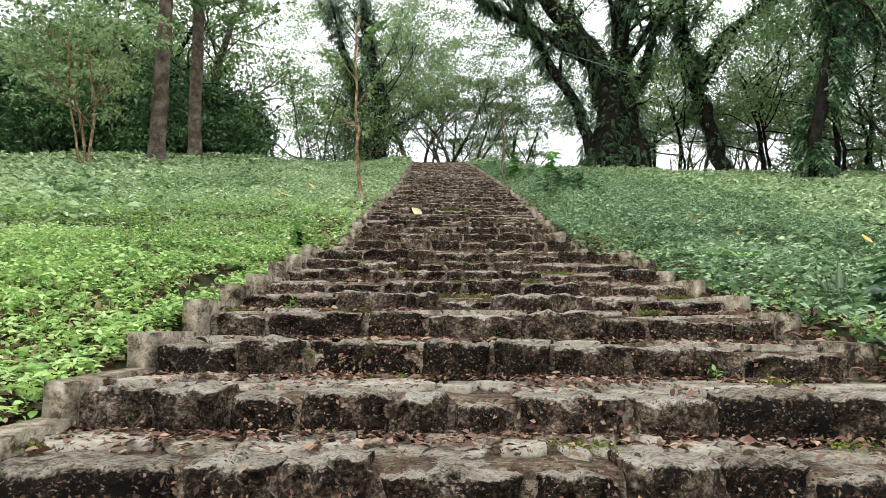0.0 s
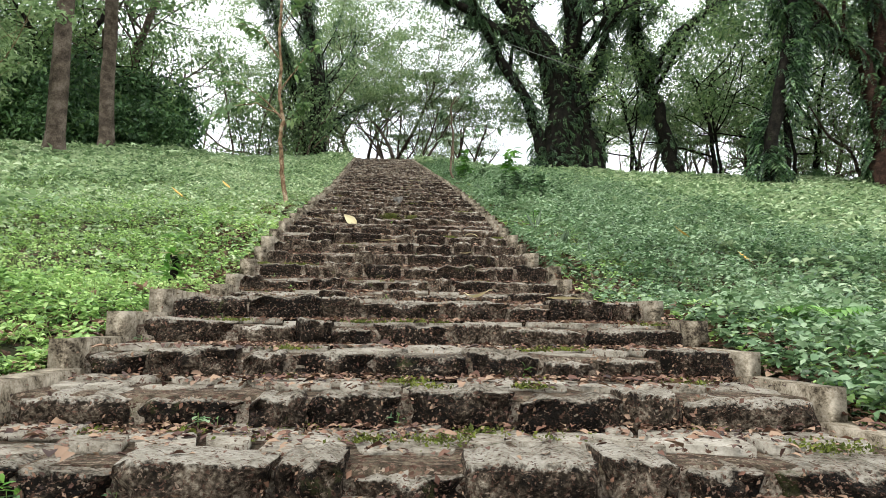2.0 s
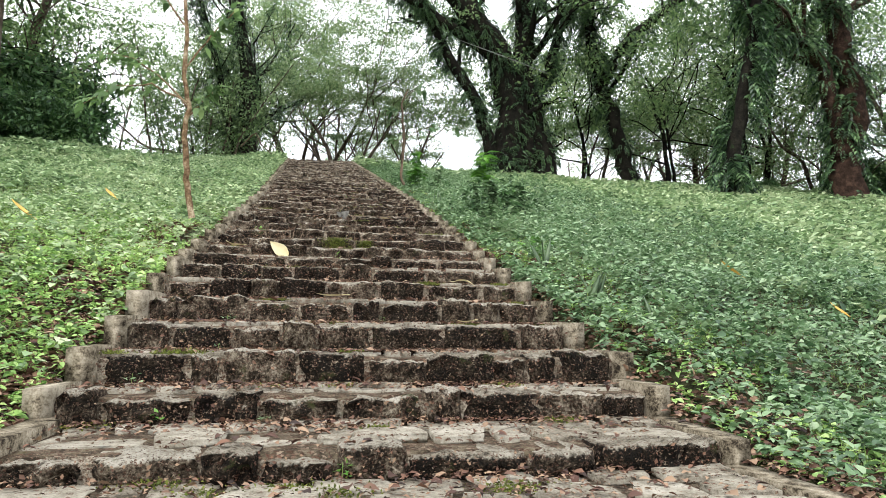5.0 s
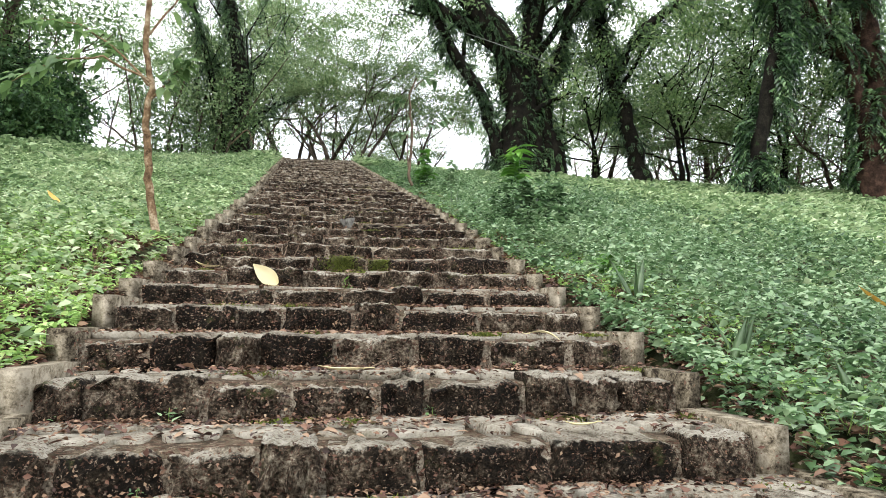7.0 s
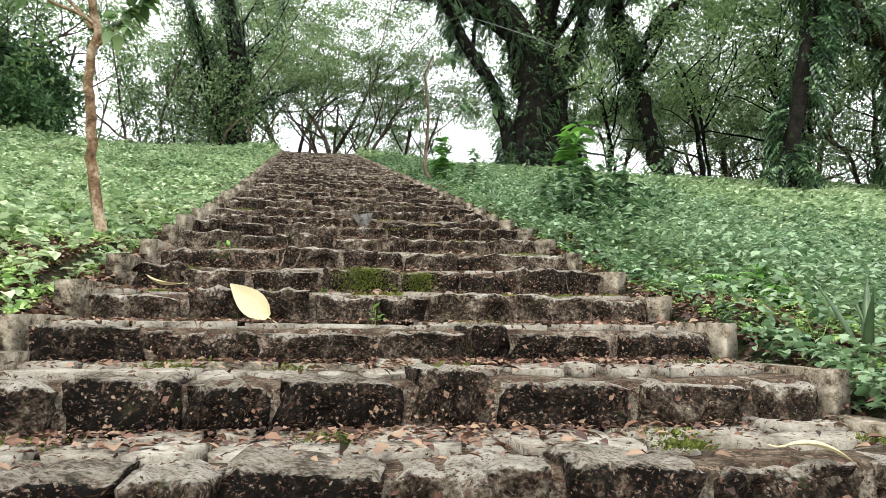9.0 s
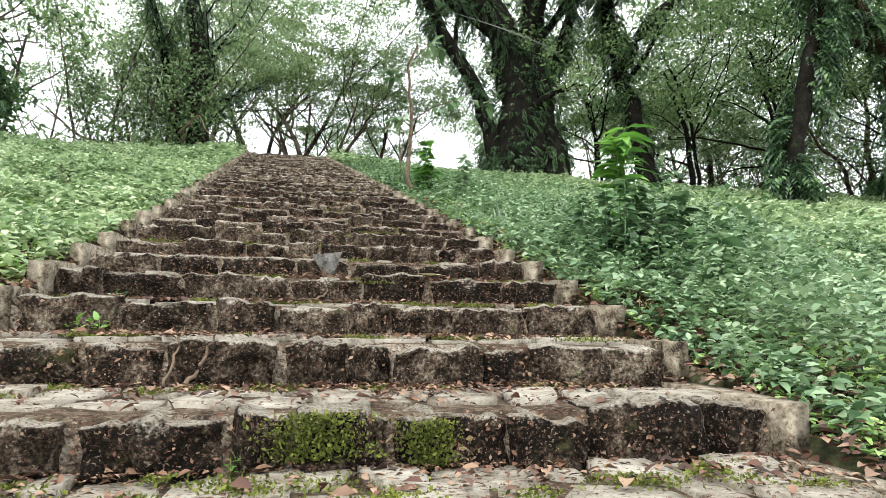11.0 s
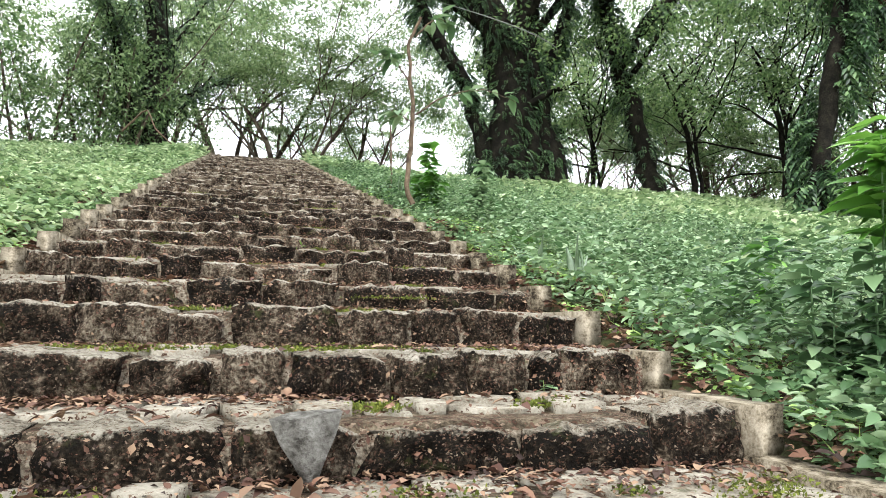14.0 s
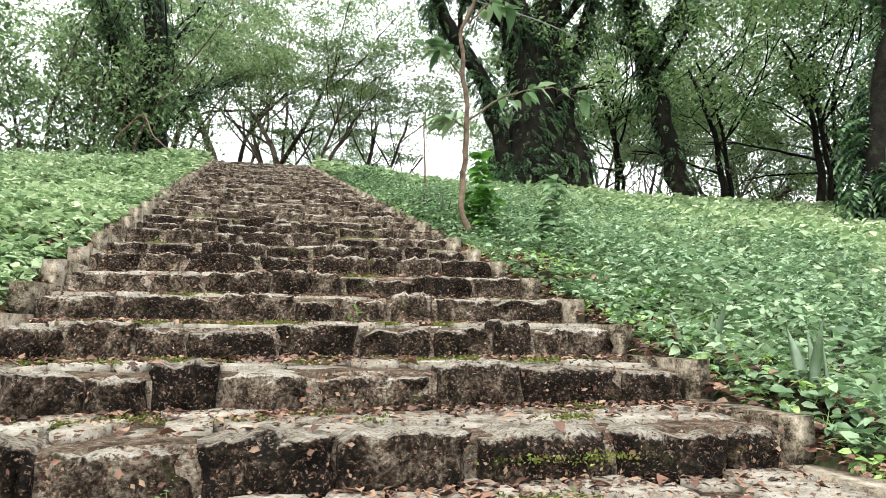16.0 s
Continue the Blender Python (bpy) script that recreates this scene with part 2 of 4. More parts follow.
def mesh_of(name, verts, faces, material, smooth=False):
    """A mesh from arrays: faces all of one size."""
    verts, faces = np.asarray(verts, np.float32), np.asarray(faces, np.int32)
    me = bpy.data.meshes.new(name)
    k = faces.shape[1]
    me.vertices.add(len(verts))
    me.loops.add(faces.size)
    me.polygons.add(len(faces))
    me.vertices.foreach_set("co", verts.ravel())
    me.loops.foreach_set("vertex_index", faces.ravel())
    me.polygons.foreach_set("loop_start", np.arange(0, faces.size, k, dtype=np.int32))
    if smooth:
        me.polygons.foreach_set("use_smooth", np.ones(len(faces), bool))
    me.materials.append(material)
    me.update(calc_edges=True)
    return me


def part(name, me, parent=None, label="", kind=""):
    ob = new(name, me)
    if parent:
        ob.parent = parent
        ob.matrix_parent_inverse = parent.matrix_basis.inverted()
    return tagged(ob, label=label, kind=kind)


def unit(v):
    return v / np.maximum(np.linalg.norm(v, axis=-1, keepdims=True), 1e-9)


def leaf_arrays(pos, axis, up, length, width, droop=0.18, fold=0.2):
    """Leaf blades with a midrib: eight points and eight triangles each."""
    pos, axis = np.asarray(pos, float), unit(np.asarray(axis, float))
    side = unit(np.cross(axis, up))
    nrm = np.cross(side, axis)
    length, width = np.asarray(length)[:, None], np.asarray(width)[:, None]

    def at(u, s):
        return pos + axis * length * u + side * width * s / 2 + nrm * (width * fold * abs(s) - length * droop * u * u)
    v = np.stack([pos, at(0.3, 1.0), at(0.33, 0), at(0.3, -1.0), at(0.66, 0.78), at(0.68, 0), at(0.66, -0.78), at(1.0, 0)], 1)
    f = np.array([[0, 1, 2], [0, 2, 3], [1, 4, 2], [2, 4, 5], [2, 5, 3], [3, 5, 6], [4, 7, 5], [5, 7, 6]])
    n = len(pos)
    return v.reshape(-1, 3), (np.arange(n)[:, None, None] * 8 + f).reshape(-1, 3)


def broad_leaf_arrays(pos, axis, up, length, width, droop=0.18, fold=0.2):
    """Leaf blades with a curved outline for plants seen close by: three rows of points."""
    pos, axis = np.asarray(pos, float), unit(np.asarray(axis, float))
    side = unit(np.cross(axis, up))
    nrm = np.cross(side, axis)
    length, width = np.asarray(length)[:, None], np.asarray(width)[:, None]
    rows = ((0.0, 0.04), (0.1, 0.45), (0.24, 0.88), (0.42, 1.0), (0.6, 0.86), (0.76, 0.58), (0.9, 0.26), (1.0, 0.02))
    pts = []
    for u, wide in rows:
        bend = droop * u * u + 0.02 * math.sin(u * 21)
        for s in (-1, 0, 1):
            pts.append(pos + axis * length * u + side * width * s * wide / 2 + nrm * (width * fold * abs(s) * wide - length * bend))
    v = np.stack(pts, 1)
    f = []
    for r in range(len(rows) - 1):
        for c in (0, 1):
            a = r * 3 + c
            f += [(a, a + 1, a + 4), (a, a + 4, a + 3)]
    n, k = len(pos), len(pts)
    return v.reshape(-1, 3), (np.arange(n)[:, None, None] * k + np.array(f)).reshape(-1, 3)


def diamond_arrays(pos, axis, up, length, width, droop=0.2):
    """Cheaper leaves for what stands far off, two triangles each."""
    pos, axis = np.asarray(pos, float), unit(np.asarray(axis, float))
    side = unit(np.cross(axis, up))
    nrm = np.cross(side, axis)
    length, width = np.asarray(length)[:, None], np.asarray(width)[:, None]
    mid = pos + axis * length * 0.5 + nrm * width * 0.15
    v = np.stack([pos, mid + side * width / 2, pos + axis * length - nrm * length * droop, mid - side * width / 2], 1)
    n = len(pos)
    return v.reshape(-1, 3), (np.arange(n)[:, None, None] * 4 + np.array([[0, 1, 2], [0, 2, 3]])).reshape(-1, 3)


def folded_arrays(pos, axis, up, length, width, droop=0.2, fold=0.16):
    """Leaves folded along the midrib: five points and four triangles each."""
    pos, axis = np.asarray(pos, float), unit(np.asarray(axis, float))
    side = unit(np.cross(axis, up))
    nrm = np.cross(side, axis)
    length, width = np.asarray(length)[:, None], np.asarray(width)[:, None]
    mid = pos + axis * length * 0.42
    v = np.stack([pos, mid + side * width / 2 + nrm * width * fold, mid, mid - side * width / 2 + nrm * width * fold, pos + axis * length - nrm * length * droop], 1)
    n = len(pos)
    return v.reshape(-1, 3), (np.arange(n)[:, None, None] * 5 + np.array([[0, 1, 2], [0, 2, 3], [1, 4, 2], [2, 4, 3]])).reshape(-1, 3)


def joined(pieces):
    """Several (verts, faces) as one."""
    vs, fs, k = [], [], 0
    for v, f in pieces:
        vs.append(v)
        fs.append(np.asarray(f) + k)
        k += len(v)
    return np.concatenate(vs), np.concatenate(fs)


def tube(points, radii, sides=7, knots=0.0, rng=None):
    """A tapering tube along a line of points, in quads."""
    points = np.asarray(points, float)
    tang = np.gradient(points, axis=0)
    tang = unit(tang)
    ref = np.where(np.abs(tang[:, 2:3]) > 0.9, np.array([[1.0, 0, 0]]), np.array([[0, 0, 1.0]]))
    a = unit(np.cross(tang, ref))
    b = np.cross(tang, a)
    ang = np.linspace(0, 2 * np.pi, sides, endpoint=False)
    r = np.asarray(radii, float)[:, None] * np.ones((1, sides))
    if knots and rng is not None:
        r = r * (1 + knots * rng.uniform(-1, 1, r.shape))
    v = points[:, None] + r[..., None] * (np.cos(ang)[None, :, None] * a[:, None] + np.sin(ang)[None, :, None] * b[:, None])
    i, j = np.meshgrid(np.arange(len(points) - 1), np.arange(sides), indexing="ij")
    j2 = (j + 1) % sides
    f = np.stack([i * sides + j, i * sides + j2, (i + 1) * sides + j2, (i + 1) * sides + j], -1).reshape(-1, 4)
    return v.reshape(-1, 3), f


def spread(rng, n):
    """Random directions."""
    return unit(rng.normal(size=(n, 3)))


# ---- the lie of the land ----
# fronts and heights of the steps: uneven in the lower flights, even ones beyond
STEP = {-6: (-3.93, -0.645), -5: (-3.36, -0.53), -4: (-2.69, -0.395), -3: (-2.06, -0.275), -2: (-1.39, -0.14), -1: (-0.78, 0.005),
        0: (0.85, 0.12), 1: (1.68, 0.27), 2: (2.18, 0.45), 3: (2.70, 0.632), 4: (3.34, 0.817), 5: (4.00, 1.0), 6: (4.63, 1.18), 7: (5.40, 1.345), 8: (6.15, 1.52),
        9: (6.95, 1.715), 10: (7.78, 1.92), 11: (8.52, 2.11), 12: (9.20, 2.30), 13: (9.92, 2.478), 14: (10.62, 2.655), 15: (11.34, 2.845)}
STEP[-7], STEP[-8] = (-4.62, -0.805), (-5.34, -0.955)
for k in range(9, 14):
    STEP[-k] = (-5.34 - 0.52 * (k - 8), -0.955 - 0.148 * (k - 8))
for k in range(16, 52):
    STEP[k] = (11.34 + 0.696 * (k - 15), 2.845 + 0.1815 * (k - 15))
FIRST, LAST = -13, 50
STEP_Y = np.array([STEP[k][0] for k in range(FIRST, LAST + 1)])
STEP_Z = np.array([STEP[k][1] for k in range(FIRST, LAST + 1)])
CREST = STEP[LAST][0]


def stair_mid(y):
    """The middle line of the flight, which bends a little to the west."""
    return -0.027 * np.clip(np.asarray(y) - 14, 0, 30) + 0.02


def stair_line(y):
    y = np.asarray(y, float)
    run = np.concatenate([[-400.0, -15.0], STEP_Y, [CREST + 6, CREST + 60, 600]])
    rise = np.concatenate([[-3.0, -2.1], STEP_Z - 0.05, [STEP_Z[-1] + 0.2, STEP_Z[-1] - 3, STEP_Z[-1] - 25]])
    return np.interp(y, run, rise)


def ground_z(x, y):
    """Height of the slope beside the stairs."""
    x, y = np.asarray(x, float), np.asarray(y, float)
    d = x - stair_mid(y)
    base = stair_line(y)
    left = np.clip(0.05 * (-d - 1.9), 0, 0.45)
    flat = np.clip((-d - 3) / 6, 0, 1) * np.clip(y - 25, 0, 12) * 0.2
    right = np.clip(0.12 * (d - 1.9), 0, 0.33) + np.clip(0.02 * (d - 4.6), 0, 0.25)
    z = base + np.where(d < -1.9, left - flat, 0) - np.where(d > 1.9, right, 0)
    z = z + 0.07 * np.sin(x * 0.9 + 1.3) * np.sin(y * 0.7) + 0.05 * np.sin(x * 2.3) * np.sin(y * 1.9 + 0.5)
    near = np.abs(d)
    return np.where(near < 1.40, base - 0.6, np.where(near < 1.70, base - 0.15, np.where(near < 1.95, base - 0.07, z - 0.02)))


def axis_marks(fine, coarse, far):
    out = list(np.arange(-fine[0], fine[1], fine[2]))
    v, s = out[-1], fine[2]
    while v < far:
        s *= coarse
        v += s
        out.append(v)
    v, s = out[0], fine[2]
    while v > -far:
        s *= coarse
        v -= s
        out.insert(0, v)
    return np.array(out)


gx, gy = axis_marks((9, 9, 0.3), 1.12, 700), axis_marks((13, 40, 0.5), 1.15, 700)
gx = np.sort(np.concatenate([gx, [-1.96, -1.94, 1.94, 1.96, -1.69, -1.71, 1.69, 1.71, -1.39, -1.41, 1.39, 1.41]]))
GX, GY = np.meshgrid(gx, gy, indexing="ij")
GZ = ground_z(GX, GY)
ii, jj = np.meshgrid(np.arange(len(gx) - 1), np.arange(len(gy) - 1), indexing="ij")
quads = np.stack([ii * len(gy) + jj, (ii + 1) * len(gy) + jj, (ii + 1) * len(gy) + jj + 1, ii * len(gy) + jj + 1], -1).reshape(-1, 4)
ground = part("ground", mesh_of("ground", np.stack([GX, GY, GZ], -1).reshape(-1, 3), quads, M_GROUND, True))
tagged(ground, "grassy hillside soil under low green weeds", "ground", kind="structure")

# ---- the staircase ----
INNER = 1.60      # half width between the kerbs; the old masonry narrows here and there
KERB = 0.135
WEST = {0: 1.51, 1: 1.58, 2: 1.53, 3: 1.50, 4: 1.53, 5: 1.55, 6: 1.55}
WEST.update({k: 1.50 for k in range(FIRST, 0)})
EAST = {-6: 1.67, -5: 1.62, 2: 1.62, 3: 1.47, 4: 1.47, 5: 1.47, 6: 1.45, 7: 1.49, 8: 1.53, 9: 1.58}
EAST.update({k: 1.68 for k in range(FIRST, -6)})


def west(k):
    return -WEST.get(k, INNER)


def east(k):
    return EAST.get(k, INNER)



def rough_box(rng, seg, wobble, crown, levels=None, wear=1.0):
    """A unit block, its faces cut into seg pieces, edges worn round and sides uneven; the back is left out."""
    verts, faces = {}, []
    nx, ny, nz = seg

    def vert(i, j, k):
        key = (i, j, k)
        if key not in verts:
            p = np.array([i / nx - 0.5, j / ny - 0.5, (levels[k] if levels else k / nz) - 0.5])
            edge = sum(abs(abs(c) - 0.5) < 1e-6 for c in p)
            p = p * (1 - wear * (0.018, 0.018, 0.045, 0.10)[edge])
            p = p + rng.uniform(-wobble, wobble, 3) * np.array([0.7, 1.0, 1.0])
            if j == 0 and edge == 1:
                p[1] -= crown * rng.uniform(0.2, 1.0)
            verts[key] = (len(verts), p)
        return verts[key][0]
    for i in range(nx):
        for k in range(nz):
            faces.append([vert(i, 0, k), vert(i + 1, 0, k), vert(i + 1, 0, k + 1), vert(i, 0, k + 1)])
        for j in range(ny):
            faces.append([vert(i, j, nz), vert(i + 1, j, nz), vert(i + 1, j + 1, nz), vert(i, j + 1, nz)])
            faces.append([vert(i, j, 0), vert(i, j + 1, 0), vert(i + 1, j + 1, 0), vert(i + 1, j, 0)])
    for j in range(ny):
        for k in range(nz):
            faces.append([vert(0, j, k), vert(0, j, k + 1), vert(0, j + 1, k + 1), vert(0, j + 1, k)])
            faces.append([vert(nx, j, k), vert(nx, j + 1, k), vert(nx, j + 1, k + 1), vert(nx, j, k + 1)])
    return np.array([p for _, p in verts.values()]), np.array(faces)


def set_pieces(name, label, shapes, material, places, single, parent):
    """Lay pieces (place, turn about z, size, shape): the first ones as objects of their own, the rest joined."""
    meshes = [mesh_of(name, v, f, material) for v, f in shapes]
    rest = []
    for n, (at, turn, size, kind, tilt) in enumerate(places):
        m = Matrix.LocRotScale(Vector(at), Euler((tilt, 0, turn)), Vector(size))
        if n < single:
            ob = part(name, meshes[kind], parent)
            ob.matrix_basis = m
        else:
            v, f = shapes[kind]
            mm = np.array(m)
            rest.append((v @ mm[:3, :3].T + mm[:3, 3], f))
    if rest:
        part("far_" + name + "s", mesh_of(name + "_rest", *joined(rest), material), parent, label, "stuff")


stairs = tagged(new("staircase"), "old stone staircase, mossy dark risers and worn grey treads", "stairs", kind="structure")
rng = np.random.default_rng(5)

# mortar bed: one stepped body a little behind the stones
for k in range(FIRST, LAST + 1):
    y, z = STEP[k]
    yn = STEP[k + 1][0] if k < LAST else y + 1.6
    zl = STEP[k - 1][1] if k > FIRST else z - 0.6
    cols = np.linspace(west(k) - 0.02, east(k) + 0.02, 17)
    mid0, mid1 = stair_mid(y), stair_mid(yn)
    bed_v, bed_f = [], []
    for yy, zz, mm in ((y + 0.018, zl - 0.12, mid0), (y + 0.016, z - 0.045, mid0), (y + 0.045, z - 0.022, mid0), (yn + 0.06, z - 0.02, mid1), (yn + 0.06, z - 0.3, mid1)):
        for cc in cols:
            bed_v.append((mm + cc, yy + rng.uniform(-0.008, 0.008), zz + rng.uniform(-0.008, 0.008)))
    for r in range(4):
        for cc in range(16):
            a = r * 17 + cc
            bed_f.append((a, a + 1, a + 18, a + 17))
    bed = mesh_of("mortar_bed", bed_v, bed_f, M_MORTAR)
    bed.materials.append(M_DIRT)
    for p in bed.polygons:
        p.material_index = int(p.normal.z > 0.7)
    part("mortar_bed", bed, stairs, "pale crumbling mortar between the stones")

riser_places, slab_places = [], []
order = sorted(range(FIRST, LAST + 1), key=lambda k: (k < -9, k))
for k in order:
    y, z = STEP[k]
    yn = STEP[k + 1][0] if k < LAST else y + 1.4
    zl = STEP[k - 1][1] if k > FIRST else z - 0.14
    m = float(stair_mid(y))
    x, stop = west(k), east(k)
    while x < stop - 0.1:
        w = rng.uniform(0.2, 0.56)
        if stop - x - w < 0.2:
            w = stop - x
        top = z + rng.uniform(-0.045, 0.014)
        low = zl - 0.05
        lean = rng.uniform(-0.05, 0.03)
        riser_places.append(((m + x + w / 2, y + 0.11 + rng.uniform(-0.045, 0.025), (top + low) / 2), rng.uniform(-0.05, 0.05), (w - rng.uniform(-0.012, 0.034), 0.24, top - low), int(rng.integers(14)), lean))
        x += w
    # treads: rows of irregular flags
    y = y + 0.2
    depth = yn - y + 0.05
    rows = max(2, round(depth / 0.28))
    for r in range(rows):
        y0 = y + depth * r / rows
        y1 = y + depth * (r + 1) / rows
        x = west(k)
        while x < stop - 0.1:
            w = rng.uniform(0.12, 0.42)
            if stop - x - w < 0.22:
                w = stop - x
            d = (y1 - y0) * rng.uniform(0.8, 1.1)
            slab_places.append(((m + x + w / 2, (y0 + y1) / 2 + (rng.uniform(-0.02, 0.012) if r == 0 else rng.uniform(-0.02, 0.03)), z - 0.026 + rng.uniform(-0.02, 0.016)), rng.uniform(-0.2, 0.2), (w - rng.uniform(0.015, 0.055), d, 0.06), int(rng.integers(14)), rng.uniform(-0.03, 0.03)))
            x += w
riser_shapes = []
for q in range(14):
    # each stone its own outline: arched or sloping top, wedge-shaped flanks, a belly in front
    v, f = rough_box(rng, (9, 2, 6), 0.034, 0.17, (0, 0.2, 0.4, 0.6, 0.78, 0.94, 1))
    high = np.clip(v[:, 2] + 0.5, 0, 1)
    for wave in range(5):
        freq, ph = rng.uniform(5, 17, 3), rng.uniform(0, 6.3, 3)
        knob = np.sin(v[:, 0] * freq[0] + ph[0]) * np.sin(v[:, 2] * freq[1] * 0.6 + ph[1])
        v[:, 1] -= 0.05 * knob * np.clip(-2 * v[:, 1], 0, 1)
        v[:, 2] += 0.018 * np.sin(v[:, 0] * freq[2] * 1.4 + ph[2]) * high ** 3
    arch, slope, wedge_in, shift = rng.uniform(-0.02, 0.09), rng.uniform(-0.07, 0.07), rng.uniform(-0.08, 0.12), rng.uniform(-0.06, 0.06)
    v[:, 2] += high * (0.05 - arch * (2 * v[:, 0]) ** 2 + slope * 2 * v[:, 0])
    v[:, 0] = v[:, 0] * (1 - wedge_in * (1 - high)) + shift * (1 - high)
    front = np.clip(-2 * v[:, 1], 0, 1)
    v[:, 1] -= front * (0.10 * np.sin(high * 2.6 + rng.uniform(0, 1)) * (1 - (2 * v[:, 0]) ** 2) - 0.03)
    riser_shapes.append((v, f))
slab_shapes = []
for q in range(14):
    # flags of no regular shape: corners pulled in or out
    v, f = rough_box(rng, (4, 4, 1), 0.03, 0.03)
    a, b, c, e = rng.uniform(-0.3, 0.3, 4)
    v[:, 0] += a * v[:, 1] + b * v[:, 0] * v[:, 1] * 1.6
    v[:, 1] += c * v[:, 0] + e * v[:, 0] * v[:, 1] * 1.6
    slab_shapes.append((v, f))
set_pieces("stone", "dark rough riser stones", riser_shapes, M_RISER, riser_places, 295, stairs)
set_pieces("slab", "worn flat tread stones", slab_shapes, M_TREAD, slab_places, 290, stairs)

# kerbs: a block to each step on both sides
kerb_places = []
for k in order:
    y, z = STEP[k]
    yn = STEP[k + 1][0] if k < LAST else y + 1.4
    zl = STEP[k - 1][1] if k > FIRST else z - 0.2
    for s in (-1, 1):
        wide = KERB + rng.uniform(-0.012, 0.02)
        up = 0.012 + rng.uniform(-0.012, 0.02) + (0.03 if s < 0 else 0)
        m = float(stair_mid((y + yn) / 2))
        front = y - 0.03 + rng.uniform(-0.03, 0.03)
        low = zl - 0.12
        kerb_places.append(((m + (west(k) if s < 0 else east(k)) + s * (0.01 + wide / 2), (front + yn + 0.1) / 2, (z + up + low) / 2), rng.uniform(-0.02, 0.02), (wide, yn + 0.1 - front, z + up - low), int(rng.integers(8)), rng.uniform(-0.012, 0.012)))
kerb_shapes = [rough_box(rng, (1, 5, 1), 0.012, 0.0, None, 0.12) for _ in range(8)]
set_pieces("kerb_block", "stained concrete kerb blocks", kerb_shapes, M_KERB, kerb_places, 130, stairs)

# one pale wedge of stone set into a riser
wedge_v, wedge_f = rough_box(rng, (3, 1, 3), 0.04, 0.05)
wedge_v[:, 0] *= 0.12 + 0.88 * np.clip(wedge_v[:, 2] + 0.5, 0, 1)
wedge = part("wedge_stone", mesh_of("wedge_stone", wedge_v, wedge_f, M_WEDGE), stairs, "pale grey wedge-shaped stone")
wedge.matrix_basis = Matrix.LocRotScale(Vector((0.07, 9.86, 2.405)), Euler((0, radians(-6), 0)), Vector((0.24, 0.12, 0.21)))

# ---- trees ----


def limb(rng, start, way, length, radius, depth, spec, tubes, tips, skin, via=None):
    """One branch and what grows from it; via gives the line of a stem of known shape."""
    n = max(4, int(length / spec.get("seg", 0.9)) + 2)
    if via is None:
        pts, w = [np.asarray(start, float)], unit(np.asarray(way, float))
        for i in range(n):
            w = unit(w + rng.normal(size=3) * spec.get("wander", 0.14) * (spec.get("stiff", 1.0) if depth == 0 else 1.0) + np.array([0, 0, spec.get("lift", 0.02)]))
            pts.append(pts[-1] + w * length / n)
        pts = np.array(pts)
    else:
        via = np.asarray(via, float)
        u = np.linspace(0, len(via) - 1, n)
        pts = np.stack([np.interp(u, np.arange(len(via)), via[:, c]) for c in range(3)], 1)
        pts[1:-1] = (pts[:-2] + 2 * pts[1:-1] + pts[2:]) / 4
        pts[1:] += rng.normal(size=(n - 1, 3)) * radius * 0.14
    radii = radius * np.linspace(1, spec.get("taper", 0.35), len(pts))
    if depth == 0:
        radii[0] *= 1.35
    tubes.append(tube(pts, radii, 9 if radius > 0.15 else 5 if radius > 0.1 else 4 if radius > 0.03 else 3, 0.08 if radius > 0.1 else 0, rng))
    skin.append((pts, radii, depth))
    if depth >= spec["depth"]:
        tips.extend(pts[len(pts) // 2:])
        return
    kids = spec["kids"][depth]
    for c in range(kids):
        u = spec.get("low", 0.45) + (1 - spec.get("low", 0.45)) * (c + rng.uniform(0.1, 0.9)) / kids
        i = min(len(pts) - 2, int(u * (len(pts) - 1)))
        p, along = pts[i], unit(pts[i + 1] - pts[i])
        side = unit(np.cross(along, rng.normal(size=3)))
        side[2] = side[2] * spec.get("flat", 0.6) + spec.get("rise", 0.15)
        limb(rng, p, unit(along * spec.get("forward", 0.6) + side), length * rng.uniform(0.45, 0.75) * (spec.get("reach", 1.0) if depth == 0 else 1.0), radii[i] * rng.uniform(0.45, 0.7) * (spec.get("thin", 1.0) if depth == 0 else 1.0), depth + 1, spec, tubes, tips, skin)


def foliage(rng, tips, per, reach, size, squash=0.7, drop=0.3, cheap=True):
    """Leaves in loose clumps round the ends of the branches."""
    tips = np.asarray(tips)
    tips = tips[rng.random(len(tips)) < 0.45]
    per, reach = int(per * 2.2), reach * 0.62
    n = len(tips) * per
    at = np.repeat(tips, per, 0) + rng.normal(size=(n, 3)) * np.array([reach, reach, reach * squash])
    ax = spread(rng, n) * np.array([1, 1, 0.6]) - np.array([0, 0, drop])
    up = unit(np.array([[0, 0, 1.0]]) + rng.normal(size=(n, 3)) * 0.55)
    ln = size * rng.uniform(0.6, 1.4, n)
    return (diamond_arrays if cheap else leaf_arrays)(at, ax, up, ln, ln * rng.uniform(0.35, 0.6, n))


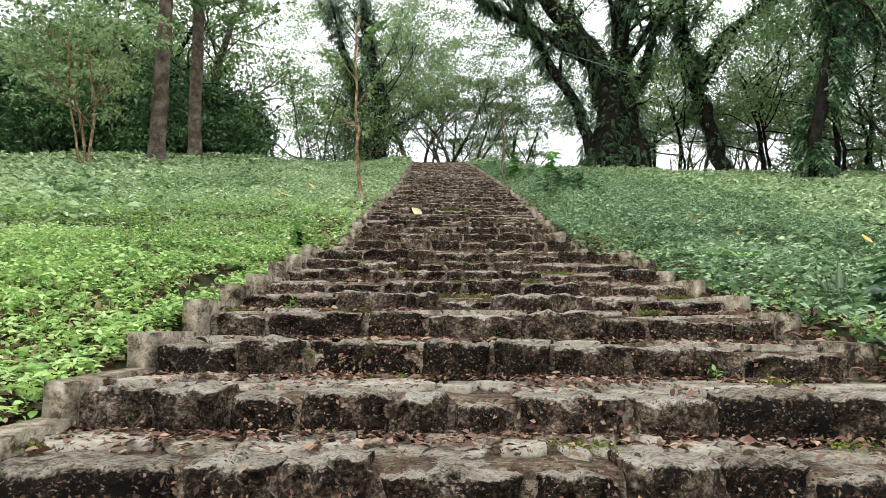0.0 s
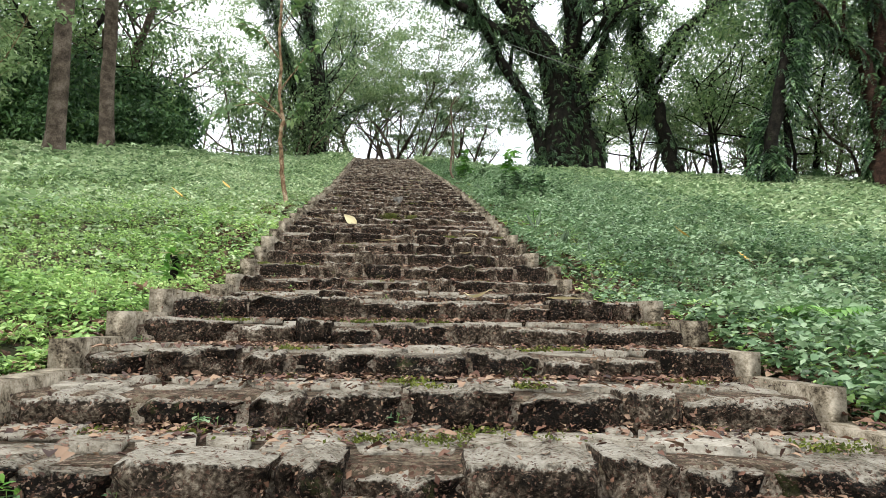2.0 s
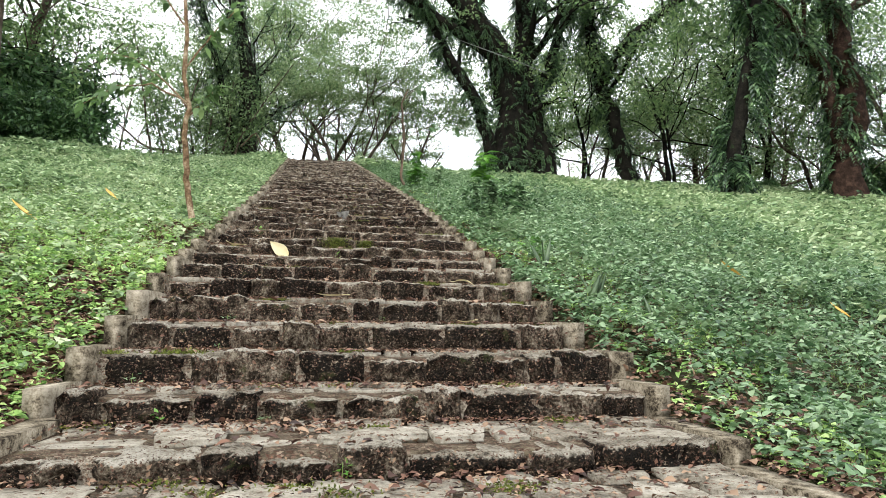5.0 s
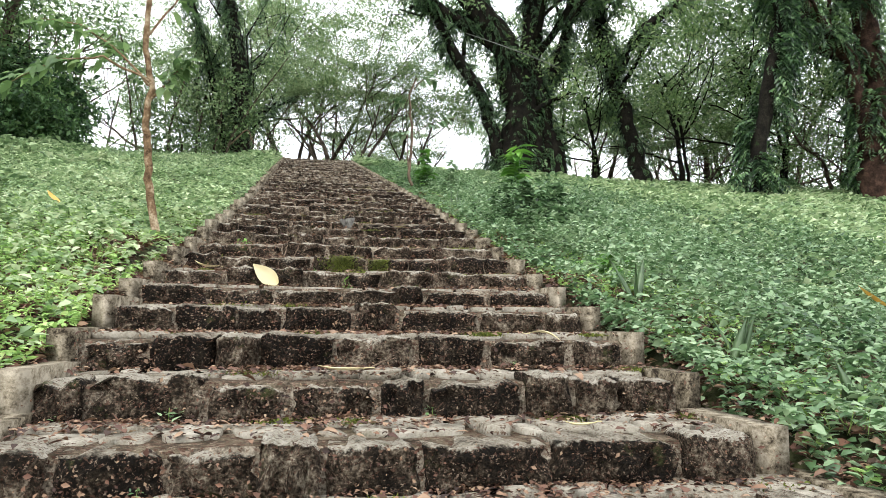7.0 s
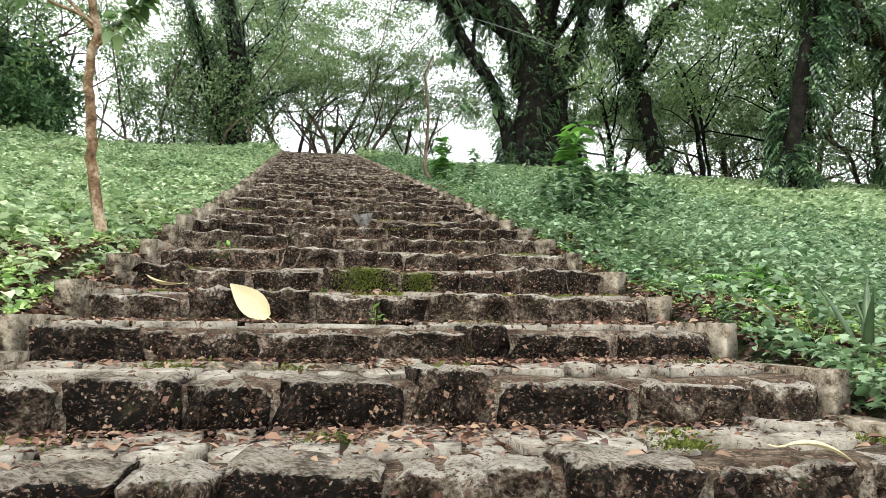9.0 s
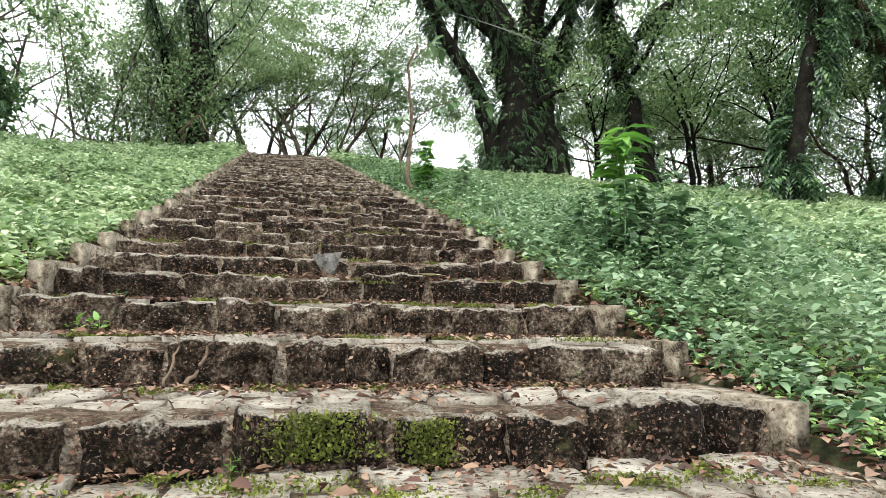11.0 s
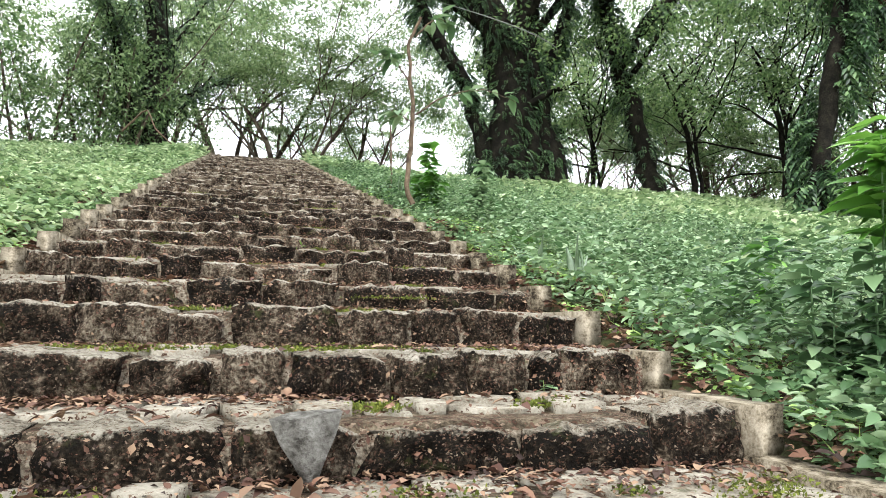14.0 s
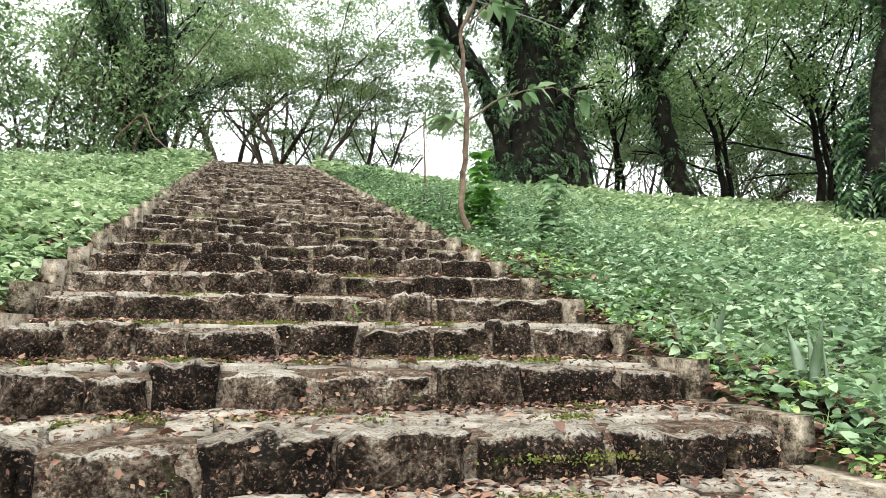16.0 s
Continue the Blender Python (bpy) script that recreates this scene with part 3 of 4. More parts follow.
def climbers(rng, skin, per_metre, size, most_depth=1, hang=1.1, spread_out=0.25):
    """Pinnate fronds that arch out and hang from trunk and limbs, in tufts."""
    at, ax = [], []
    for pts, radii, depth in skin:
        if depth > most_depth:
            continue
        for i in range(len(pts) - 1):
            n = rng.poisson(per_metre * (0.36, 0.14)[min(depth, 1)] * np.linalg.norm(pts[i + 1] - pts[i]) * rng.choice([0.35, 0.8, 1.8]))
            tuft = unit(rng.normal(size=(3, 3)) * np.array([1, 1, 0.4]))
            for q in range(n):
                out = unit(tuft[q % 3] + rng.normal(size=3) * 0.45)
                at.append(pts[i] + (pts[i + 1] - pts[i]) * rng.random() + out * (radii[i] * 0.9 + spread_out * rng.random() ** 2))
                ax.append(out + np.array([0, 0, rng.uniform(-0.4, 0.3)]))
    at, ax = np.array(at), unit(np.array(ax))
    n, rows = len(at), 8
    ln = size * 2.3 * rng.uniform(0.5, 1.4, n)
    side = unit(np.cross(ax, np.array([[0, 0, 1.0]])) + rng.normal(size=(n, 3)) * 0.2)
    pos, way = [], []
    for r in range(rows):
        u = (r + 0.6) / rows
        rib = at + ax * (ln * u)[:, None] * (1 - 0.35 * u) - np.array([0, 0, 1.0]) * (ln * hang * 0.62 * u * u)[:, None]
        for s in (-1, 1):
            pos.append(rib)
            way.append(side * s + ax * 0.4 - np.array([0, 0, 0.35 + 0.5 * u]))
    leaf = np.concatenate([ln * 0.26 * math.sin(0.5 + 2.3 * ((r + 0.6) / rows)) for r in range(rows) for s in (0, 1)])
    return diamond_arrays(np.concatenate(pos), np.concatenate(way), unit(rng.normal(size=(len(leaf), 3)) * 0.3 + np.array([0, 0, 1.0])), leaf, leaf * 0.42, 0.2)


def tree(name, label, seed, base, stems, spec, bark, leaf, per, reach, size, squash=0.7, drop=0.3, climb=0.0, climb_size=0.6, climb_leaf=None, category="tree"):
    """stems: (offset, direction, length, radius) of each stem from the root."""
    rng = np.random.default_rng(seed)
    base = np.array([base[0], base[1], float(ground_z(base[0], base[1])) - 0.15 if len(base) < 3 else base[2]])
    root = tagged(new(name), label, category)
    root.matrix_basis = Matrix.Translation(base)
    tubes, tips, skin = [], [], []
    for stem in stems:
        if len(stem) == 2:   # the line of the stem, and its radius
            line, radius = np.array(stem[0], float), stem[1]
            limb(rng, None, None, float(np.linalg.norm(np.diff(line, axis=0), axis=1).sum()), radius, 0, spec, tubes, tips, skin, line)
            continue
        off, way, length, radius = stem
        start = base + np.array(off)
        limb(rng, start, way, length, radius, 0, spec, tubes, tips, skin)
    part("trunk", mesh_of("trunk", *joined(tubes), bark, True), root)
    part("crown", mesh_of("crown", *foliage(rng, tips, per, reach, size, squash, drop), leaf), root)
    if climb:
        part("fern_cover", mesh_of("fern_cover", *climbers(rng, skin, climb, climb_size), climb_leaf or M_CLIMB), root, "dark ferns hanging from trunk and limbs", "stuff")
    return root


SPREADING = dict(depth=3, kids=(4, 3, 3), wander=0.13, lift=0.03, low=0.45, flat=0.5, rise=0.25, forward=0.8, taper=0.5)
UMBRELLA = dict(depth=3, kids=(5, 4, 3), wander=0.12, lift=0.04, low=0.5, flat=0.35, rise=0.22, forward=0.8, taper=0.3)
UPRIGHT = dict(thin=0.3, reach=0.36, depth=2, kids=(20, 4), wander=0.09, lift=0.04, low=0.12, flat=0.9, rise=0.4, forward=0.9, taper=0.3)
CONIFER = dict(thin=0.35, reach=0.3, depth=2, kids=(30, 5), wander=0.014, lift=0.0, low=0.42, flat=0.3, rise=-0.12, forward=0.15, taper=0.5)
BUSHY = dict(thin=0.6, reach=0.75, depth=2, kids=(16, 6), wander=0.15, lift=0.02, low=0.1, flat=0.8, rise=0.15, forward=0.4, taper=0.3)

# the great dark tree with several stems
GIANT = dict(SPREADING, kids=(5, 3, 3), low=0.55, reach=0.55, thin=0.7, taper=0.55)
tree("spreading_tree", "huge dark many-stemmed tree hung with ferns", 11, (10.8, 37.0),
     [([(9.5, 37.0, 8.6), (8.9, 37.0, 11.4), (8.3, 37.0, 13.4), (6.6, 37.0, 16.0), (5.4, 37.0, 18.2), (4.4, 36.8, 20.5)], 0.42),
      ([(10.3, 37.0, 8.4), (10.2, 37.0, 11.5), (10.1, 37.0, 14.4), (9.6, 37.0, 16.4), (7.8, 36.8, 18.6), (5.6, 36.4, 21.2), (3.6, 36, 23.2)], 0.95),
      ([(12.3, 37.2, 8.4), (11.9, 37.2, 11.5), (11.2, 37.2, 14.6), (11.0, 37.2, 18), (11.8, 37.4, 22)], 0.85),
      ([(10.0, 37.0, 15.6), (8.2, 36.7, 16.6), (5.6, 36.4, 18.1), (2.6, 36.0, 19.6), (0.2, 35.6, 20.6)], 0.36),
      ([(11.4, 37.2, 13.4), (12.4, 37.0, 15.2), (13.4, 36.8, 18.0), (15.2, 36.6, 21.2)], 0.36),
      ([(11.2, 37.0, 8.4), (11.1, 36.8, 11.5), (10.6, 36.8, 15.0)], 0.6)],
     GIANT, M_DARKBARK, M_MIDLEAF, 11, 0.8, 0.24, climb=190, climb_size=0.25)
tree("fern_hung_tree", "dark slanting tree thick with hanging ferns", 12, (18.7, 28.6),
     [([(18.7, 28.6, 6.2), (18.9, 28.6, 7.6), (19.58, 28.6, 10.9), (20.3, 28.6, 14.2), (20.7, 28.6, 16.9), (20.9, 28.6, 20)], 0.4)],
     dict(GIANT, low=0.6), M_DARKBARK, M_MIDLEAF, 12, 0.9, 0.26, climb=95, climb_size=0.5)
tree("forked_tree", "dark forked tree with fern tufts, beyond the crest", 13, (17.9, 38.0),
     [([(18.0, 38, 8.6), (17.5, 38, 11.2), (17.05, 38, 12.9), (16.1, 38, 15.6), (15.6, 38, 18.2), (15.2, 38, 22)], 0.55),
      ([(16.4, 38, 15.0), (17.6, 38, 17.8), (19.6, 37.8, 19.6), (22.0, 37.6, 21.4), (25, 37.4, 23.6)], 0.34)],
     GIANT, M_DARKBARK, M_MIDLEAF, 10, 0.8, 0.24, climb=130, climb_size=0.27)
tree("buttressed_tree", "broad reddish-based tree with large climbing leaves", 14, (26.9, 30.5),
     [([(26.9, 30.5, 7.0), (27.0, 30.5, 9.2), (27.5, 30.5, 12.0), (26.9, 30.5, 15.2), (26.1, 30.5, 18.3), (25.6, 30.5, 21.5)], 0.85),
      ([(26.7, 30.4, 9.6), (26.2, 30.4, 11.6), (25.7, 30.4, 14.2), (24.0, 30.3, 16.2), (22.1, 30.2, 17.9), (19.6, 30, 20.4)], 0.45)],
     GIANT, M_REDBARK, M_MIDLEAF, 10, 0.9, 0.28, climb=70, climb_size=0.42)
# pines with plated bark
for seed, x, y, h, r in ((21, -10.75, 17.4, 17, 0.30), (22, -11.4, 23.1, 18, 0.30)):
    tree("pine_tree", "tall straight pine with plated grey-brown bark", seed, (x, y), [((0, 0, 0), (-0.01, 0, 1), h, r)], CONIFER, M_BARK, M_MIDLEAF, 16, 0.45, 0.3, 0.35, 0.15)
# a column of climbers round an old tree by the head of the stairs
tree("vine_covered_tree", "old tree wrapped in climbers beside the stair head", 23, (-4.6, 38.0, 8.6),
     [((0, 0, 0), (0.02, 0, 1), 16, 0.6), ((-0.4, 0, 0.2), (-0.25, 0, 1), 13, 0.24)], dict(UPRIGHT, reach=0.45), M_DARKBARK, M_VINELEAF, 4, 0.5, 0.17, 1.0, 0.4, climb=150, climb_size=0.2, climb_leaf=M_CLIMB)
thicket = tree("leafy_thicket", "pale bushy thicket beside the vine-covered tree", 24, (-7.4, 37.0, 7.7), [((c * 0.6, 0, 0), (c * 0.1, 0, 1), 6 + 2 * (c % 2), 0.08) for c in range(-3, 4)], UPRIGHT, M_BARK, M_VINELEAF, 6, 0.4, 0.19, 1.2, 0.4)
# slender flat-topped trees past the crest
flats = []
for seed, x, y, h in ((31, 0.6, 45, 10), (32, 4.4, 50, 9), (33, -2.0, 53, 13), (37, 22, 52, 14)):
    flats.append(tree("slender_tree", "slender pale tree with flat feathery foliage", seed, (x, y),
         [((0, 0, 0), (-0.15, 0, 1), h * 0.8, 0.2), ((0.2, 0, 0), (0.3, 0.1, 1), h * 0.85, 0.16), ((-0.2, 0, 0), (-0.55, 0, 1), h * 0.7, 0.13), ((0.1, 0, 0), (0.7, 0, 1), h * 0.7, 0.13)], UMBRELLA, M_BARK, M_PALELEAF, 26, 0.62, 0.17, 0.08, 0.05))
    flats[-1]["group"] = "trees past the crest"

# feathery young tree on the west slope
tree("feathery_young_tree", "young tree with pale feathery leaves", 41, (-11.8, 14.6), [((0, 0, 0), (-0.06, 0, 1), 4.6, 0.06), ((0.05, 0, 0), (0.12, 0, 1), 4.4, 0.06), ((-0.05, 0, 0), (-0.3, 0, 1), 4.0, 0.05)],
     dict(depth=2, kids=(6, 4), wander=0.1, lift=0.02, low=0.45, flat=0.4, rise=0.2, forward=0.6, taper=0.4), M_PALEBARK, M_PALELEAF, 18, 0.35, 0.2, 0.3, 0.15)
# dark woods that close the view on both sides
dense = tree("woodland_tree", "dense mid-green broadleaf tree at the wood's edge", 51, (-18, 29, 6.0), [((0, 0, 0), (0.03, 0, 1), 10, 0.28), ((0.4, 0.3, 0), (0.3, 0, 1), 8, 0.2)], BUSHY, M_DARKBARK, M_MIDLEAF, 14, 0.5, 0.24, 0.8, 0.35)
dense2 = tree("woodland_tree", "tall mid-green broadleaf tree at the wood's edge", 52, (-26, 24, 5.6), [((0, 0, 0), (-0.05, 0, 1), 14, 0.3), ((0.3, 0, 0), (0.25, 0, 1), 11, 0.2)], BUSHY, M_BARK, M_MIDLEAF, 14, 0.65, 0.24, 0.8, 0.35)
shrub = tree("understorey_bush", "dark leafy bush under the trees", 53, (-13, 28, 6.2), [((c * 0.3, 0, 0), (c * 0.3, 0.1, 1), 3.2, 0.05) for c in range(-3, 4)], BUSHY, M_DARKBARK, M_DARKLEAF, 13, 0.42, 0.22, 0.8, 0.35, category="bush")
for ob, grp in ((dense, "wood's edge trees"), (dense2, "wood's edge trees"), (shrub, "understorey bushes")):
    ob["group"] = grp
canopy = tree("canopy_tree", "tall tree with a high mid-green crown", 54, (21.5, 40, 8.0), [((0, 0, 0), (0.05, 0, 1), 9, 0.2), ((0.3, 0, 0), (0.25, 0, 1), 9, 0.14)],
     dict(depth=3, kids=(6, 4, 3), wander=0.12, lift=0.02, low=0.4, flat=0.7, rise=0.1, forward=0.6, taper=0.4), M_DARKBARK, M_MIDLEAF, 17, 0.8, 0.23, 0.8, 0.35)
canopy["group"] = "high-crowned trees"
rng = np.random.default_rng(77)


def repeat(ob, x, y, turn, size, low=0.2):
    copy_thing(ob, Matrix.Translation((x, y, float(ground_z(x, y)) - low)) @ Matrix.Rotation(turn, 4, "Z") @ Matrix.Scale(size, 4))


for n, x, y, size in ((0, 2.4, 60, 0.9), (1, 10.5, 72, 0.75), (2, 15.5, 58, 0.9), (0, 19, 48, 0.85), (3, 28, 58, 1.0), (1, 25, 46, 0.9), (2, 34, 54, 1.0), (3, -19, 54, 1.2), (3, -6, 49, 1.15), (0, 13.0, 50, 0.5), (3, -3, 60, 1.5), (1, 8.0, 58, 0.42)):
    repeat(flats[n], x, y, rng.uniform(0, 6.3), size)
for x, y, size in ((-5.6, 41, 1.0),):
    repeat(thicket, x, y, rng.uniform(0, 6.3), size)
for x, y in ((-22, 33), (-29, 29), (-33, 22), (-36, 16), (-40, 30), (-27, 17), (-20, 28.5), (-13.5, 31), (-16.5, 29.5), (-25, 30), (-31, 36)):
    repeat(dense if rng.random() < 0.5 else dense2, x, y, rng.uniform(0, 6.3), rng.uniform(0.8, 1.05))
for x, y in ((33, 40), (29, 49), (42, 34), (37, 50), (41, 24), (33, 34), (37, 33)):
    repeat(dense2 if rng.random() < 0.75 else dense, x, y, rng.uniform(0, 6.3), rng.uniform(0.75, 1.0))
for x, y, size in ((25.5, 38, 1.05), (16, 40.5, 0.8), (30, 42, 1.1), (16.5, 49, 1.0), (33, 38, 1.0), (36, 31, 1.0)):
    repeat(canopy, x, y, rng.uniform(0, 6.3), size)
for x in np.arange(-34, -12, 2.3):
    repeat(shrub, x + rng.uniform(-0.8, 0.8), 27.5 + rng.uniform(-2.5, 2), rng.uniform(0, 6.3), rng.uniform(0.95, 1.5))
for x in np.arange(28.5, 38, 3.2):
    repeat(shrub, x + rng.uniform(-0.8, 0.8), 38 + rng.uniform(-2, 3), rng.uniform(0, 6.3), rng.uniform(0.4, 0.8))

# a cable slung between two limbs of the great tree
cu = np.linspace(0, 1, 24)
cable_line = np.stack([7.0 + 5.5 * cu, 36.7 - 14 * cu * (1 - cu), 16.9 - 1.7 * cu - 6.5 * cu * (1 - cu)], 1)
tagged(part("hanging_cable", mesh_of("hanging_cable", *tube(cable_line, np.full(24, 0.02), 6), M_CABLE, True)), "thin grey cable slung between limbs of the great tree", "cable")

# ---- saplings and single plants ----


def blade_set(rng, at, ax, size, ratio=0.42, droop=0.25, fold=0.12):
    n = len(at)
    ln = size * rng.uniform(0.7, 1.25, n)
    return broad_leaf_arrays(np.array(at), np.array(ax), unit(np.array([[0, 0, 1.0]]) + rng.normal(size=(n, 3)) * 0.25), ln, ln * ratio, droop, fold)


def sapling(name, label, seed, stem, radius, boughs, leaf_size, per_bough, bark, leaf):
    """stem and boughs are lines of points; leaves sit along the outer parts of the boughs."""
    rng = np.random.default_rng(seed)
    root = tagged(new(name), label, "sapling")
    root.matrix_basis = Matrix.Translation(stem[0])

    def fine(line):
        line = np.array(line, float)
        u = np.linspace(0, len(line) - 1, len(line) * 4)
        p = np.stack([np.interp(u, np.arange(len(line)), line[:, c]) for c in range(3)], 1)
        return p + rng.normal(size=p.shape) * 0.008
    s = fine(stem)
    part("stem", mesh_of("stem", *tube(s, radius * np.linspace(1.15, 0.6, len(s)), 8, 0.1, rng), bark, True), root)
    for b in boughs:
        p = fine(b)
        twig = part("bough", mesh_of("bough", *tube(p, radius * np.linspace(0.4, 0.12, len(p)), 5), bark, True), root)
        at, ax = [], []
        along = unit(p[-1] - p[0])
        for _ in range(per_bough):
            i = int(rng.integers(len(p) // 3, len(p)))
            at.append(p[i] + rng.normal(size=3) * 0.05)
            side = np.cross(along, [0, 0, 1]) * rng.choice([-1, 1])
            ax.append(along * rng.uniform(0.2, 1) + side * rng.uniform(0.4, 1.2) + np.array([0, 0, rng.uniform(-0.9, 0.1)]))
        part("foliage", mesh_of("foliage", *blade_set(rng, at, ax, leaf_size), leaf, True), twig)
    return root


sapling("young_tree", "thin leaning sapling with peeling pale bark", 61,
        [(-2.08, 8.06, 1.9), (-2.10, 8.06, 2.1), (-2.17, 8.06, 2.6), (-2.21, 8.06, 3.04), (-2.24, 8.06, 3.36), (-2.19, 8.06, 3.68), (-2.28, 8.06, 4.1), (-2.26, 8.06, 4.7), (-2.32, 8.06, 5.4), (-2.25, 8.06, 6.4)], 0.041,
        [[(-2.2, 8.06, 3.7), (-2.7, 8.0, 3.95), (-3.13, 7.9, 3.85), (-3.6, 7.8, 3.5)], [(-2.22, 8.06, 3.7), (-2.6, 8.2, 4.1), (-3.0, 8.3, 4.4), (-3.5, 8.4, 4.5)], [(-2.2, 8.06, 3.5), (-1.98, 8.0, 3.75), (-1.8, 7.9, 3.9)],
         [(-2.28, 8.06, 4.2), (-1.9, 8.1, 4.8), (-1.6, 8.1, 5.2)], [(-2.26, 8.06, 4.8), (-2.7, 8.1, 5.4), (-3.1, 8.2, 5.6)], [(-2.3, 8.06, 5.4), (-2.0, 8.1, 6.0), (-1.7, 8.2, 6.3)]], 0.17, 60, M_PALEBARK, M_MIDLEAF)
sapling("slender_sapling", "slender sapling with drooping broad leaves beside the stairs", 62,
        [(1.95, 17.5, 4.5), (1.84, 17.5, 4.7), (1.90, 17.5, 5.3), (1.93, 17.5, 5.9), (1.87, 17.5, 6.4), (1.85, 17.5, 6.9), (2.03, 17.5, 7.3)], 0.035,
        [[(1.93, 17.5, 5.8), (2.4, 17.5, 6.15), (3.0, 17.5, 6.3), (3.5, 17.5, 6.15)], [(1.87, 17.5, 6.3), (1.65, 17.5, 6.6), (1.45, 17.5, 6.7)], [(1.9, 17.5, 5.7), (1.75, 17.5, 5.8), (1.6, 17.5, 5.75)], [(1.95, 17.5, 7.0), (2.2, 17.5, 7.3), (2.4, 17.5, 7.3)]], 0.26, 16, M_TWIG, M_COVER)
sapling("slim_sapling", "slim bare-stemmed sapling by the upper kerb", 63,
        [(2.3, 21.5, 5.5), (2.31, 21.5, 6.0), (2.28, 21.5, 6.6), (2.3, 21.5, 7.1)], 0.018, [[(2.3, 21.5, 6.7), (2.45, 21.4, 6.9), (2.6, 21.4, 6.9)]], 0.14, 8, M_TWIG, M_MIDLEAF)


def weed(name, label, seed, base, height, stems, leaf_size, leaf, top_leaf=None):
    """An upright broad-leaved weed: stems with whorls of leaves, largest at the top."""
    rng = np.random.default_rng(seed)
    base = np.array([base[0], base[1], float(ground_z(*base[:2])) - 0.02])
    root = tagged(new(name), label, "plant")
    root.matrix_basis = Matrix.Translation(base)
    for s in range(stems):
        h = height * (1 if s == 0 else 0.93 if top_leaf and s == 1 else rng.uniform(0.3, 0.66))
        foot = base + np.array([rng.normal(), rng.normal(), 0]) * 0.03 * min(stems, 7) * (s > 0)
        tip = foot + np.array([rng.normal() * 0.12 * h, rng.normal() * 0.12 * h, h])
        u = np.linspace(0, 1, 7)[:, None]
        line = foot * (1 - u) + tip * u
        stem = part("stem", mesh_of("stem", *tube(line, np.linspace(0.005, 0.002, 7) * (0.5 + height), 5), M_COVER, True), root)
        crown = bool(top_leaf) and s < 2
        at, ax, whorls = [], [], int(6 + h * (5 if crown else 15))
        for k in range(whorls):
            v = (0.66 if crown else 0.1) + (0.34 if crown else 0.9) * k / (whorls - 1)
            for _ in range(3):
                a = rng.uniform(0, 6.28)
                at.append(foot * (1 - v) + tip * v)
                ax.append((math.cos(a), math.sin(a), rng.uniform(-0.3, 0.38)))
        part("foliage", mesh_of("foliage", *blade_set(rng, at, ax, leaf_size * (1 if crown or not top_leaf else 0.52), 0.34 if crown else 0.5), top_leaf if crown else leaf, True), stem)
    return root


weed("tall_weed", "tall bright-green weed with long pointed leaves", 71, (2.66, 10.2), 1.40, 28, 0.24, M_COVER, M_FRESH)
weed("tall_weed", "leafy green weed standing beside the kerb", 72, (3.3, 10.6), 0.85, 5, 0.2, M_COVER)
weed("tall_weed", "dark leafy weed at the foot of the slope", 73, (2.55, -3.7), 0.45, 4, 0.17, M_DARKLEAF)
weed("tall_weed", "fresh green weed near the slender sapling", 74, (2.35, 18.6), 1.1, 4, 0.22, M_FRESH)
weed("tall_weed", "narrow-leaved weed by the upper kerb", 75, (2.9, 17.2), 0.9, 5, 0.2, M_COVER)
weed("tall_weed", "bright low weed on the verge", 76, (2.35, 6.3), 0.3, 4, 0.12, M_FRESH)
weed("tall_weed", "large-leaved weed near the kerb", 77, (3.4, 12.4), 0.7, 5, 0.2, M_FRESH)
weed("tall_weed", "bushy green weed on the verge", 78, (2.9, 9.2), 0.6, 6, 0.16, M_COVER)


def spiky_plant(seed, base, height, blades, label, leaf):
    rng = np.random.default_rng(seed)
    base = np.array([base[0], base[1], float(ground_z(*base[:2])) - 0.02])
    root = tagged(new("spiky_plant"), label, "plant")
    root.matrix_basis = Matrix.Translation(base)
    for b in range(blades):
        h = height * rng.uniform(0.55, 1.0)
        lean = np.array([rng.normal() * 0.22, rng.normal() * 0.22, 1.0])
        u = np.linspace(0, 1, 7)[:, None]
        mid = base + np.array([rng.normal() * 0.04, rng.normal() * 0.04, 0]) + lean * u * h + np.array([lean[0], lean[1], 0]) * (u ** 2) * 0.3 * h
        a = rng.uniform(0, 3.14)
        side = np.array([math.cos(a), math.sin(a), 0])
        w = 0.032 * np.sin(np.clip(u * 0.85 + 0.18, 0, 1) * np.pi)
        thick = np.cross(side, [0, 0, 1]) * 0.008
        v = np.concatenate([mid + side * w, mid + thick, mid - side * w, mid - thick])
        i = np.arange(6)
        f = np.concatenate([np.stack([i + 7 * q, i + 1 + 7 * q, i + 1 + 7 * ((q + 1) % 4), i + 7 * ((q + 1) % 4)], 1) for q in range(4)])
        part("blade", mesh_of("blade", v, f, leaf, True), root)


M_SPIKE = leaf_material("banded_grey_green_blade", [(0.05, 0.09, 0.04), (0.12, 0.18, 0.10), (0.28, 0.34, 0.26)], 0.4, 0.05, 9.0)
M_SPIKE_DARK = leaf_material("dark_green_blade", [(0.02, 0.045, 0.018), (0.05, 0.09, 0.035), (0.11, 0.17, 0.07)], 0.4, 0.05, 9.0)
for seed, at, h, n in ((81, (2.22, 3.95), 0.42, 4), (82, (2.15, 5.1), 0.4, 4), (83, (2.18, 12.45), 0.4, 5), (84, (2.12, 13.3), 0.36, 3), (85, (2.5, 3.3), 0.3, 5), (86, (2.15, 19.5), 0.5, 5), (87, (2.6, 20.4), 0.5, 4), (88, (2.6, -3.0), 0.4, 6)):
    spiky_plant(seed, at, h, n, "stiff upright grey-green bladed plant by the kerb", M_SPIKE if at[1] > 12 and at[1] < 14 else M_SPIKE_DARK)


